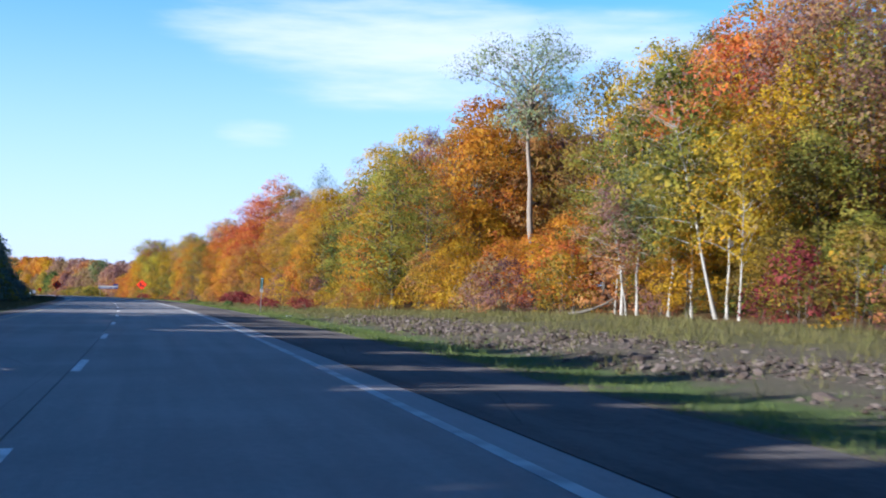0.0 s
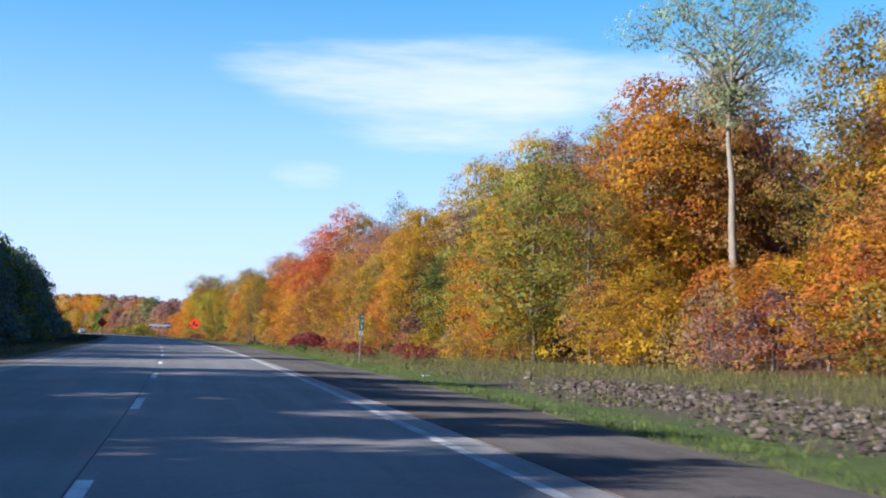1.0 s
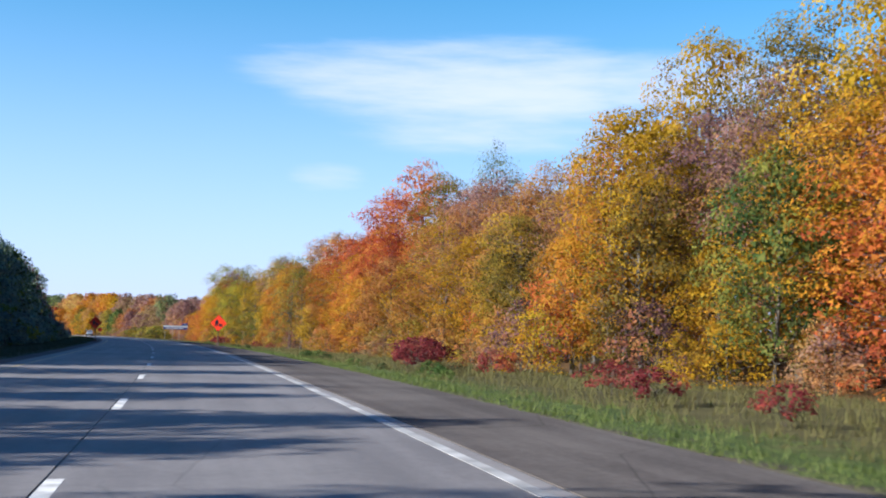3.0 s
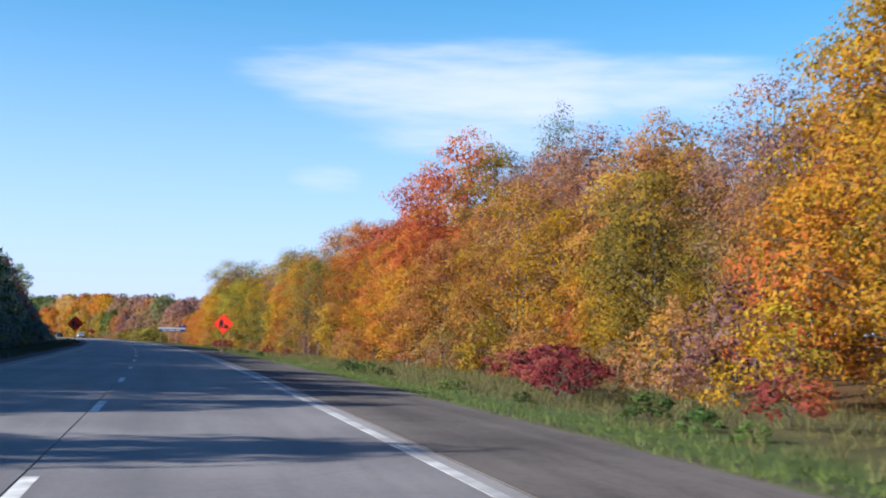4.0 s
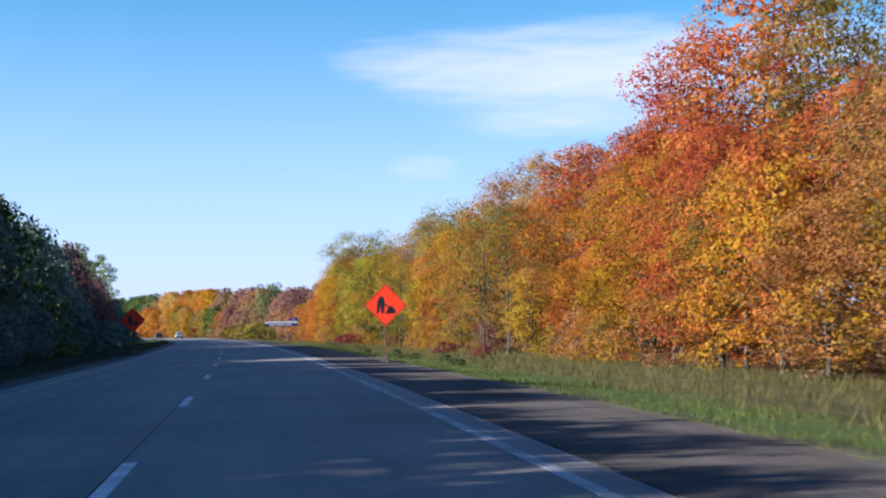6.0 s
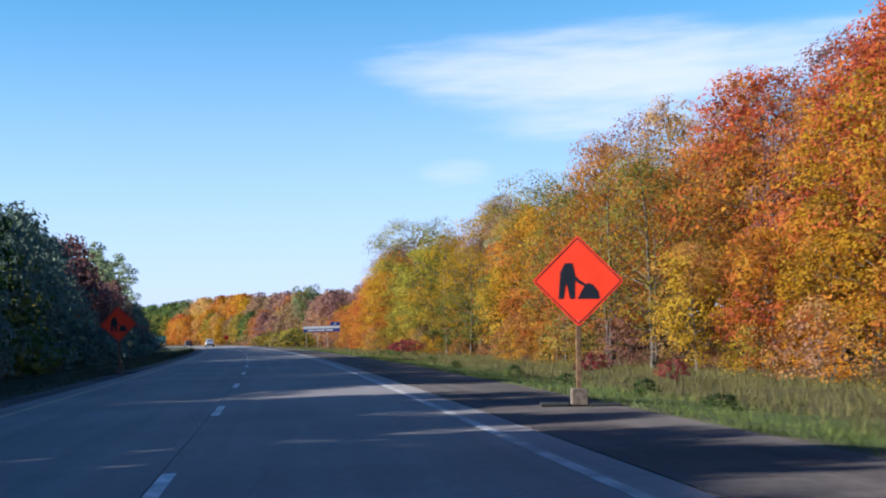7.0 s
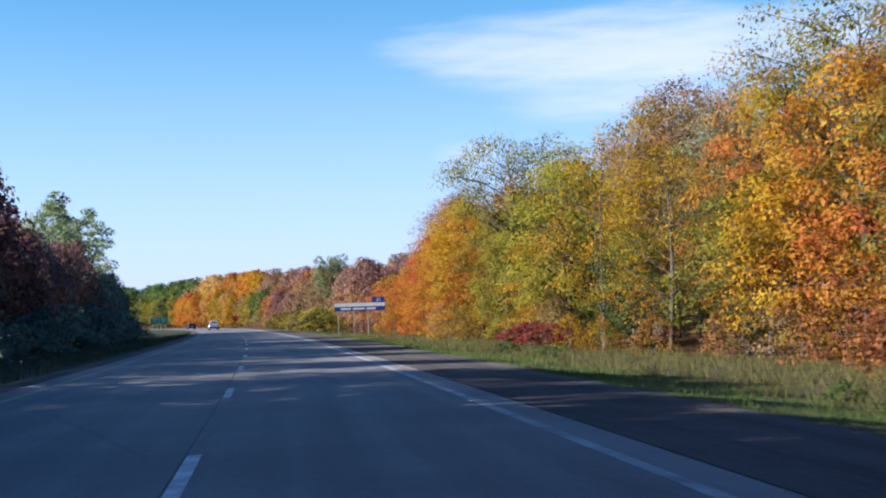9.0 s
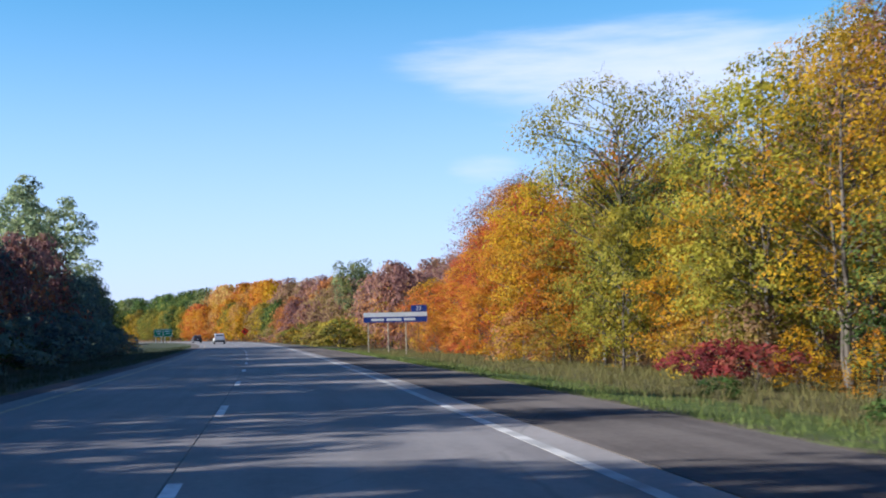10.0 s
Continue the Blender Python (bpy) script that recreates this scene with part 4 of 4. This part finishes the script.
for k in range(12):
    plant("bush", 388 + k * 7, -16 - k * 0.4 + plant_rng.uniform(-2, 2), plant_rng.uniform(1.5, 3.0), plant_rng.choice(["mauve", "rust", "olive"]), "bushes of the median", wide=1.5)


# taller trees that close the wood behind the pale trunk
for s, o, hgt, hue in [(58, 39, 15.0, "rust"), (63, 36, 15.5, "orange"), (67, 39, 16.0, "mauve"), (71, 36, 15.0, "rust"), (76, 38, 15.5, "mauve"), (66, 33, 11.5, "rust"), (72, 33, 11.0, "orange")]:
    plant("tall", s, o, hgt, hue, "trees of the roadside wood", wide=1.1)
plant("maple", 84.2, 26.2, 15.0, "orange", "trees of the roadside wood", wide=0.95)
# taller trees of the median, whose shadows cross the lanes one by one
for s, o, hgt in [(73.0, -19.5, 10.2), (76.8, -19.0, 12.6), (83.3, -19.5, 10.4), (87.2, -19.0, 11.4), (93.6, -19.2, 10.6), (98.5, -19.0, 10.8), (107.4, -19.3, 11.2), (117.0, -19.0, 11.4)]:
    plant("dense", s, o, hgt, "pine", "trees of the median", wide=0.85)


# ---- grass and weeds ----
def blades(name, count, s0, s1, o0, o1, tall, mat, label, seed, per=6, bias=1.0):
    rng = np.random.default_rng(seed)
    S = rng.uniform(s0, s1, count)
    O = o0 + (o1 - o0) * rng.uniform(0, 1, count) ** bias
    stony = (O > 9.0) & (O < 13.6) & (S < 60) & (rng.uniform(0, 1, count) < 0.6)
    S, O = S[~stony], O[~stony]
    count = len(S)
    base = spot(S, O, ground(S, O) - 0.03)
    base = np.repeat(base, per, 0) + np.column_stack([rng.normal(0, 0.07, (count * per, 2)), np.zeros(count * per)])
    n = count * per
    h = tall * rng.lognormal(-0.1, 0.35, n) * np.repeat(rng.uniform(0.6, 1.25, count), per)
    a = rng.uniform(0, 2 * np.pi, n)
    side_ = np.column_stack([np.cos(a), np.sin(a), np.zeros(n)]) * (0.008 + 0.011 * h)[:, None]
    bend = np.column_stack([rng.normal(0, 0.35, (n, 2)) * h[:, None], h])
    V = np.stack([base - side_, base + side_, base + bend], 1).reshape(-1, 3)
    return tagged(new(name, mesh_np(name, V, np.arange(3 * n).reshape(n, 3), mat)), label, "grass", kind="stuff")


blades("verge_grass", 17000, 4, 350, 7.35, 11.0, 0.11, TURF, "short green grass along the shoulder's edge", 3, bias=1.3)
blades("tall_grass", 17000, 10, 360, 9.3, 20.5, 0.27, WEED, "tall dry weeds and grass before the wood", 4, bias=0.8)
blades("median_grass", 7000, 60, 420, -12.5, -6.1, 0.22, SHADE_GRASS, "unmown median grass in the shade, its colour darkened to match", 6)

# ---- roadside signs ----
ORANGE_SHEET = plain("fluorescent orange-red sign sheeting", (1.0, 0.062, 0.022), 0.45, 0, 0.06, 2.0, 0.12)
SIGN_BLACK = plain("black sign paint", (0.012, 0.014, 0.022), 0.45, 0, 0.1)
SIGN_GREEN = plain("green sign sheeting", (0.01, 0.19, 0.09), 0.6, 0, 0.08, 2.0, 0.2)
MARKER_GREEN = plain("dark green marker sheeting", (0.012, 0.105, 0.085), 0.5, 0, 0.08, 2.0, 0.25)
SIGN_BLUE = plain("blue sign sheeting", (0.018, 0.045, 0.24), 0.35, 0, 0.08, 2.0)
SIGN_WHITE = plain("white sign sheeting", (0.74, 0.75, 0.76), 0.4, 0, 0.05, 2.0)
SIGN_YELLOW = plain("faded yellow sheeting", (0.55, 0.44, 0.16), 0.5, 0, 0.15, 5.0)
WOOD_POST = plain("weathered brown timber", (0.17, 0.10, 0.055), 0.85, 0, 0.25, 7.0, 0.2)
PALE_WOOD = plain("pale sawn timber", (0.42, 0.36, 0.27), 0.85, 0, 0.2, 7.0, 0.2)
BLOCK_WOOD = plain("weathered grey timber", (0.15, 0.12, 0.095), 0.9, 0, 0.25, 9.0, 0.15)
GALV = plain("galvanised steel", (0.42, 0.43, 0.44), 0.45, 0.8, 0.12, 9.0)
RUBBER = plain("black rubber", (0.018, 0.018, 0.02), 0.8, 0, 0.2, 8.0)


def rounded(w, h, r, n=4):
    """Outline of a rounded rectangle about its middle."""
    pts = []
    for cx, cz, a0 in ((w / 2 - r, h / 2 - r, 0), (-w / 2 + r, h / 2 - r, 90), (-w / 2 + r, -h / 2 + r, 180), (w / 2 - r, -h / 2 + r, 270)):
        pts += [(cx + r * math.cos(radians(a0 + 90 * i / n)), cz + r * math.sin(radians(a0 + 90 * i / n))) for i in range(n + 1)]
    return pts


def turned(pts, degrees, at=(0, 0)):
    c, s_ = math.cos(radians(degrees)), math.sin(radians(degrees))
    return [(at[0] + x * c - z * s_, at[1] + x * s_ + z * c) for x, z in pts]


def ring_plate(w, h, r, wide, y0, y1, degrees, at):
    """A thin painted border just inside a plate's edge."""
    bm = bmesh.new()
    out, inn = turned(rounded(w, h, r), degrees, at), turned(rounded(w - 2 * wide, h - 2 * wide, max(r - wide, 0.01)), degrees, at)
    vs = [[bm.verts.new((x, y, z)) for x, z in loop] for y in (y0, y1) for loop in (out, inn)]
    n = len(out)
    for i in range(n):
        j = (i + 1) % n
        for a, b_ in ((0, 1), (3, 2), (2, 0), (1, 3)):
            bm.faces.new((vs[a][i], vs[a][j], vs[b_][j], vs[b_][i]))
    return bm


def lettering(words, size, mat, parent, at, name="lettering"):
    """Raised lettering in the built-in font, facing the traffic."""
    cu = bpy.data.curves.new(name, "FONT")
    cu.body, cu.size, cu.align_x, cu.align_y, cu.extrude = words, size, "CENTER", "CENTER", 0.002
    tmp = new(name, cu)
    bpy.context.view_layer.update()
    me = bpy.data.meshes.new_from_object(tmp.evaluated_get(bpy.context.evaluated_depsgraph_get()))
    bpy.data.objects.remove(tmp)
    me.materials.clear()
    me.materials.append(mat)
    return part(name, me, mat, parent, at=Matrix.Translation(at) @ Matrix.Rotation(radians(90), 4, "X"))


SURFACE = 0.157  # how far the shoulders lie above the roadbed


def work_sign(s, o, mid, lean, label, turn=0.0, edge=1.18):
    """A diamond warning sign on one timber post in a block, weighted with rubber mats."""
    sign = thing("road_work_sign", stand(s, o, turn, SURFACE, 1.0, lean), label, "road sign", "road work signs")
    half, mid = edge / math.sqrt(2), mid - SURFACE
    panel = part("panel", slab(turned(rounded(edge, edge, 0.06), 45, (0, mid)), -0.062, -0.058), ORANGE_SHEET, sign, "fluorescent orange-red diamond panel")
    part("border", ring_plate(edge - 0.05, edge - 0.05, 0.05, 0.018, -0.0645, -0.0625, 45, (0, mid)), SIGN_BLACK, panel)
    # the symbol as plain shapes: a leaning column, a slanting bar and a mound
    bm = slab([(-0.33, -0.30), (-0.25, -0.30), (-0.20, -0.02), (-0.14, -0.30), (-0.06, -0.30), (-0.05, 0.12), (-0.09, 0.30), (-0.22, 0.30), (-0.30, 0.14)], -0.066, -0.0625)
    slab([(-0.06, 0.10), (0.02, 0.02), (0.14, -0.06), (0.12, -0.10), (-0.02, -0.02), (-0.08, 0.05)], -0.0664, -0.0624, bm)
    slab([(-0.01, -0.30), (0.36, -0.30), (0.34, -0.18), (0.25, -0.06), (0.16, -0.03), (0.08, -0.12)], -0.066, -0.0625, bm)
    symbol = part("symbol", bm, SIGN_BLACK, panel, "black work symbol")
    symbol.matrix_basis = Matrix.Translation((0, 0, mid)) @ Matrix.Diagonal((1.08, 1.0, 1.08, 1.0))
    for z in (mid + half * 0.86, mid - half * 0.86):
        part("bolt", rod((0, -0.070, z), (0, -0.062, z), 0.014), GALV, sign)
    part("post", box((0.09, 0.115, mid + half * 0.75), (0, 0, (mid + half * 0.75) / 2 + 0.02), 0.006), WOOD_POST, sign, "weathered brown timber post")
    part("base_block", box((0.30, 0.30, 0.30), (0, 0, 0.17), 0.02), BLOCK_WOOD, sign, "weathered timber socket block")
    for x, y, w_, d_ in ((-0.44, 0.03, 0.52, 0.34), (0.46, -0.02, 0.58, 0.36)):
        part("ballast", box((w_, d_, 0.06), (x, y, 0.03), 0.02), RUBBER, sign, "black rubber ballast bag")
    part("skid", box((1.25, 0.10, 0.035), (0, 0, 0.018), 0.005), RUBBER, sign)
    return sign


work_sign(189.0, 6.55, 2.42, 1.5, "orange-red diamond road work sign on a brown post at the shoulder", -9)
work_sign(223.7, -5.68, 2.44, -1.0, "orange-red diamond road work sign in the median's shade", -9)
work_sign(492.0, 7.0, 2.3, 0.0, "distant orange-red diamond road work sign along the bend", 6)


def mile_marker():
    sign = thing("mile_marker", stand(81.6, 9.6, 0, 0.0, 1.0, 2.0), "slim green mile marker with white numerals on a steel post", "road sign")
    part("post", box((0.05, 0.03, 2.46), (0, 0, 1.2), 0.004), GALV, sign, "thin galvanised post")
    top = 2.42
    panel = part("panel", slab(turned(rounded(0.21, 0.76, 0.03), 0, (0, top - 0.38)), -0.024, -0.020), MARKER_GREEN, sign, "narrow green panel")
    part("word_bar", box((0.12, 0.003, 0.05), (0, -0.0255, top - 0.075)), SIGN_WHITE, panel)
    lettering("3", 0.27, SIGN_WHITE, panel, (0, -0.027, top - 0.30), "numeral")
    lettering("2", 0.27, SIGN_WHITE, panel, (0, -0.027, top - 0.58), "numeral")
    plate = part("plate", slab(turned(rounded(0.21, 0.20, 0.02), 0, (0, top - 0.89)), -0.024, -0.020), SIGN_WHITE, sign, "small white plate with black numeral")
    lettering("0", 0.21, SIGN_BLACK, plate, (0, -0.027, top - 0.89), "numeral")


mile_marker()


def blue_sign():
    s, o = 338.0, 12.2
    drop = float(ground(s, o))
    sign = thing("exit_service_sign", stand(s, o, -4), "long blue and white exit sign on three timber posts", "road sign")
    low = 2.15 - drop
    for x in (-2.25, -0.62, 0.85):
        part("post", box((0.11, 0.09, low + 0.75), (x, 0, (low + 0.75) / 2 - 0.05), 0.006), PALE_WOOD, sign, "pale timber post")
    board = part("panel", slab(turned(rounded(5.25, 0.44, 0.03), 0, (0, low + 0.22)), -0.062, -0.056), SIGN_BLUE, sign, "long blue panel")
    part("panel", slab(turned(rounded(5.25, 0.36, 0.03), 0, (0, low + 0.63)), -0.062, -0.056), SIGN_WHITE, sign, "long white panel")
    x = -2.0
    for wide in (1.05, 1.25, 0.95):
        part("word_bar", box((wide, 0.003, 0.19), (x + wide / 2, -0.0642, low + 0.22)), SIGN_WHITE, board)
        x += wide + 0.2
    for x in (-1.3, 0.6, 2.1):
        part("bracket", box((0.06, 0.04, 0.95), (x, -0.03, low + 0.42)), GALV, sign)
    tab = part("tab_panel", slab(turned(rounded(1.3, 0.56, 0.03), 0, (1.95, low + 1.10)), -0.062, -0.056), SIGN_BLUE, sign, "blue exit number tab")
    lettering("35", 0.46, SIGN_WHITE, tab, (1.95, -0.065, low + 1.10), "numeral")


blue_sign()


def marker():
    sign = thing("object_marker", stand(242.3, -7.1, 0), "small faded yellow diamond marker on a thin post", "road sign")
    z = 1.34 - float(ground(242.3, -7.1))
    part("post", box((0.05, 0.03, z), (0, 0, z / 2), 0.004), WOOD_POST, sign)
    part("panel", slab(turned(rounded(0.30, 0.30, 0.02), 45, (0, z)), -0.022, -0.018), SIGN_YELLOW, sign, "faded yellow diamond")


marker()


def guide_sign():
    """Two large green boards side by side beyond the median."""
    s, o = 550.0, -6.9
    sign = thing("guide_sign", stand(s, o, 4), "pair of large green guide signs on steel posts", "road sign")
    base = -float(ground(s, o))
    for x in (-1.15, 1.15):
        board = part("panel", slab(turned(rounded(2.26, 1.9, 0.12), 0, (x, base + 2.5)), -0.12, -0.10), SIGN_GREEN, sign, "large green panel")
        part("border", ring_plate(2.18, 1.82, 0.1, 0.06, -0.126, -0.121, 0, (x, base + 2.5)), SIGN_WHITE, board)
        for z, wide in ((2.9, 1.3), (2.3, 0.95)):
            part("word_bar", box((wide, 0.004, 0.17), (x, -0.123, base + z)), SIGN_WHITE, board)
        for dx in (-0.7, 0.7):
            part("post", box((0.2, 0.15, base + 3.4), (x + dx, 0, (base + 3.4) / 2), 0.01), GALV, sign, "steel post")


guide_sign()


# ---- vehicles ----
CAR_PAINT = {"silver": plain("silver car paint", (0.56, 0.57, 0.59), 0.3, 0.55, 0.03, 1.0, 0.6), "dark": plain("dark car paint", (0.035, 0.03, 0.035), 0.25, 0.2, 0.05, 1.0, 0.6),
             "red": plain("dull red car paint", (0.20, 0.02, 0.02), 0.3, 0.2, 0.05, 1.0, 0.6), "white": plain("white car paint", (0.72, 0.72, 0.72), 0.3, 0.0, 0.03, 1.0, 0.6)}
CAR_GLASS = plain("dark car glass", (0.02, 0.025, 0.03), 0.08, 0.0, 0.02, 1.0, 0.8)
TYRE = plain("tyre rubber", (0.02, 0.02, 0.02), 0.85, 0, 0.15, 9.0)
RIM = plain("alloy rim", (0.45, 0.45, 0.46), 0.35, 0.9, 0.08)
TAIL = plain("red tail lamp lens", (0.45, 0.015, 0.012), 0.2, 0, 0.05)
BUMPER = plain("dark bumper plastic", (0.03, 0.03, 0.032), 0.6, 0, 0.1)
PLATE = plain("pale plate", (0.6, 0.6, 0.58), 0.5, 0, 0.05)


def loft(rings, bm=None):
    """Skin over rings of equal length, closed at both ends."""
    bm = bm or bmesh.new()
    vs = [[bm.verts.new(p) for p in r] for r in rings]
    n = len(vs[0])
    for a, b_ in zip(vs, vs[1:]):
        for i in range(n):
            bm.faces.new((a[i], a[(i + 1) % n], b_[(i + 1) % n], b_[i]))
    bm.faces.new(vs[0][::-1])
    bm.faces.new(vs[-1])
    return bm


def section(y, half, low, high, r):
    pts = rounded(2 * half, high - low, r, 3)
    return [(x, y, z + (low + high) / 2) for x, z in pts]


def car(s, o, paint, label, turn=0.0, tall=1.72):
    """A sport utility vehicle seen from behind."""
    ob = thing("car", stand(s, o, turn, 0.2 if -5.9 < o < 7.1 else 0.15), label, "car")
    body = [section(y, hw, lo, hi, 0.12) for y, hw, lo, hi in ((-2.25, 0.82, 0.42, 0.92), (-2.15, 0.90, 0.34, 1.02), (-1.2, 0.93, 0.28, 1.05), (0.6, 0.93, 0.28, 1.02), (1.7, 0.90, 0.30, 0.95), (2.2, 0.80, 0.38, 0.78))]
    part("body", loft(body), CAR_PAINT[paint], ob)
    cabin = [section(y, hw, 0.98, hi, 0.10) for y, hw, hi in ((-2.10, 0.78, 1.12), (-1.80, 0.76, tall - 0.06), (-1.0, 0.76, tall), (0.1, 0.75, tall - 0.03), (0.95, 0.70, 1.06))]
    part("cabin", loft(cabin), CAR_PAINT[paint], ob)
    part("rear_window", slab([(-0.66, 1.12), (0.66, 1.12), (0.58, tall - 0.17), (-0.58, tall - 0.17)], -0.012, 0.012), CAR_GLASS, ob, at=Matrix.Translation((0, -1.46, 0)) @ Matrix.Shear("XZ", 4, (0, 0.0)) @ Matrix.Translation((0, -0.52, 0)))
    for x in (-0.765, 0.765):
        part("side_window", box((0.02, 2.1, 0.40), (x, -0.55, 1.30), 0.008), CAR_GLASS, ob)
        part("tail_light", box((0.14, 0.10, 0.34), (x * 1.02, -2.17, 0.86), 0.03), TAIL, ob, "red tail lamp")
    part("bumper", box((1.72, 0.18, 0.26), (0, -2.22, 0.46), 0.05), BUMPER, ob)
    part("plate", box((0.32, 0.01, 0.16), (0, -2.275, 0.74)), PLATE, ob)
    for x in (-0.82, 0.82):
        for y in (-1.4, 1.4):
            wheel = part("tyre", rod((x - 0.11, y, 0.34), (x + 0.11, y, 0.34), 0.34, 20), TYRE, ob)
            part("rim", rod((x - 0.115, y, 0.34), (x + 0.115, y, 0.34), 0.21, 14), RIM, wheel)
    return ob


car(442.0, -1.3, "silver", "silver sport utility vehicle driving ahead on the highway")
car(505.0, -2.2, "dark", "dark red-brown car far ahead on the highway", 2, 1.6)
car(575.0, -12.6, "dark", "dark oncoming car far along the bend", 184, 1.6)
car(655.0, -12.6, "white", "white oncoming car far along the bend", 184, 1.6)

# ---- small things on the verge ----
def fallen_branch(s, o, turn):
    ob = thing("fallen_branch", stand(s, o, turn), "dark fallen branch lying at the wood's edge", "branch")
    v, f = tubes([([(-1.3, 0, 0.08), (-0.6, 0.05, 0.16), (0.2, -0.04, 0.32), (0.9, 0.06, 0.55), (1.4, 0.1, 0.8)], [0.075, 0.07, 0.06, 0.045, 0.025])], 7)
    part("stem", mesh_np("stem", v, f, BARK, True), None, ob)
    for a, b in (((0.2, -0.04, 0.32), (0.55, -0.5, 0.75)), ((0.7, 0.03, 0.48), (1.0, 0.5, 0.6))):
        part("twig", rod(a, b, 0.025, 6, None, 0.008), BARK, ob)


fallen_branch(46.5, 19.6, -70)


def paper_scrap(s, o):
    """A crumpled sheet: a small grid with uneven heights."""
    rng = np.random.default_rng(9)
    n = 6
    x, y = np.meshgrid(np.linspace(-0.14, 0.14, n), np.linspace(-0.1, 0.1, n))
    v = np.column_stack([x.ravel(), y.ravel(), 0.11 + rng.uniform(-0.025, 0.03, n * n)])
    i = (np.arange(n - 1)[:, None] * n + np.arange(n - 1)[None]).ravel()
    me = mesh_np("paper_scrap", v, np.stack([i, i + 1, i + 1 + n, i + n], -1), SIGN_WHITE)
    ob = new("paper_scrap", me)
    ob.matrix_basis = stand(s, o, 25, -0.03)
    tagged(ob, "crumpled scrap of white paper in the verge grass", "litter")


paper_scrap(62.7, 8.9)

# ---- the stony patch at the verge ----
def stone_mat():
    m, n = material("broken limestone")
    at = n.add("ShaderNodeTexCoord").outputs["Object"]
    own = n.math("FRACT", n.math("ADD", n.add("ShaderNodeNewGeometry").outputs["Random Per Island"], n.add("ShaderNodeObjectInfo").outputs["Random"]))
    grain = n.noise(at, 9.0, 5.0, 0.7)
    c = n.ramp(n.math("ADD", n.math("MULTIPLY", own, 0.75), n.math("MULTIPLY", grain, 0.25)), [(0.1, (0.030, 0.021, 0.017)), (0.4, (0.066, 0.049, 0.041)), (0.75, (0.102, 0.080, 0.070)), (0.97, (0.17, 0.145, 0.13))])
    finish(n, surface(n, c, 0.9, grain, 0.01, 0.0, 0.2))
    return m


STONE = stone_mat()


def stone_mesh(seed):
    rng = random.Random(seed)
    bm = bmesh.new()
    bmesh.ops.create_icosphere(bm, subdivisions=1, radius=1.0)
    for v in bm.verts:
        v.co = Vector((v.co.x * 1.0, v.co.y * 0.72, v.co.z * 0.5)) * rng.uniform(0.72, 1.2)
    me = bpy.data.meshes.new("stone")
    bm.to_mesh(me)
    bm.free()
    me.materials.append(STONE)
    return me


STONES = [stone_mesh(300 + i) for i in range(7)]
rubble = thing("rubble_patch", stand(28, 14), "patch of broken grey limestone among dry grass", "stones")
home = rubble.matrix_basis.inverted()
stone_rng = random.Random(12)


def stone_spot():
    return stone_rng.triangular(8, 74, 30), stone_rng.triangular(9.3, 14.8, 12.0)


for i in range(280):
    s, o = stone_spot()
    k = stone_rng.choice([0.07, 0.09, 0.11, 0.14, 0.18]) * stone_rng.uniform(0.8, 1.3)
    st = part("stone", STONES[i % 7], None, rubble)
    st.matrix_basis = home @ stand(s, o, stone_rng.uniform(0, 360), k * 0.2, k, stone_rng.uniform(-25, 25))


def small_stones(count):
    """The smaller rubble, too small to pick apart, as one mesh."""
    ball = bmesh.new()
    bmesh.ops.create_icosphere(ball, subdivisions=1, radius=1.0)
    ball.verts.ensure_lookup_table()
    unit = np.array([v.co for v in ball.verts])
    tri = np.array([[v.index for v in f.verts] for f in ball.faces])
    ball.free()
    rng = np.random.default_rng(31)
    V, F = [], []
    for i in range(count):
        s, o = rng.uniform(3, 58), stone_spot()[1]
        k = rng.uniform(0.03, 0.09)
        shape = unit * rng.uniform(0.7, 1.2, (len(unit), 1)) * rng.uniform(0.6, 1.2, 3) * [k, k, k * 0.7]
        V.append(shape + spot(s, o, float(ground(s, o)) + k * 0.25))
        F.append(tri + i * len(unit))
    me = mesh_np("rubble_rest", np.concatenate(V), np.concatenate(F), STONE)
    ob = part("rubble_rest", me, None, rubble, at=home)
    tagged(ob, "small broken stones between the larger ones", kind="stuff")


small_stones(4200)
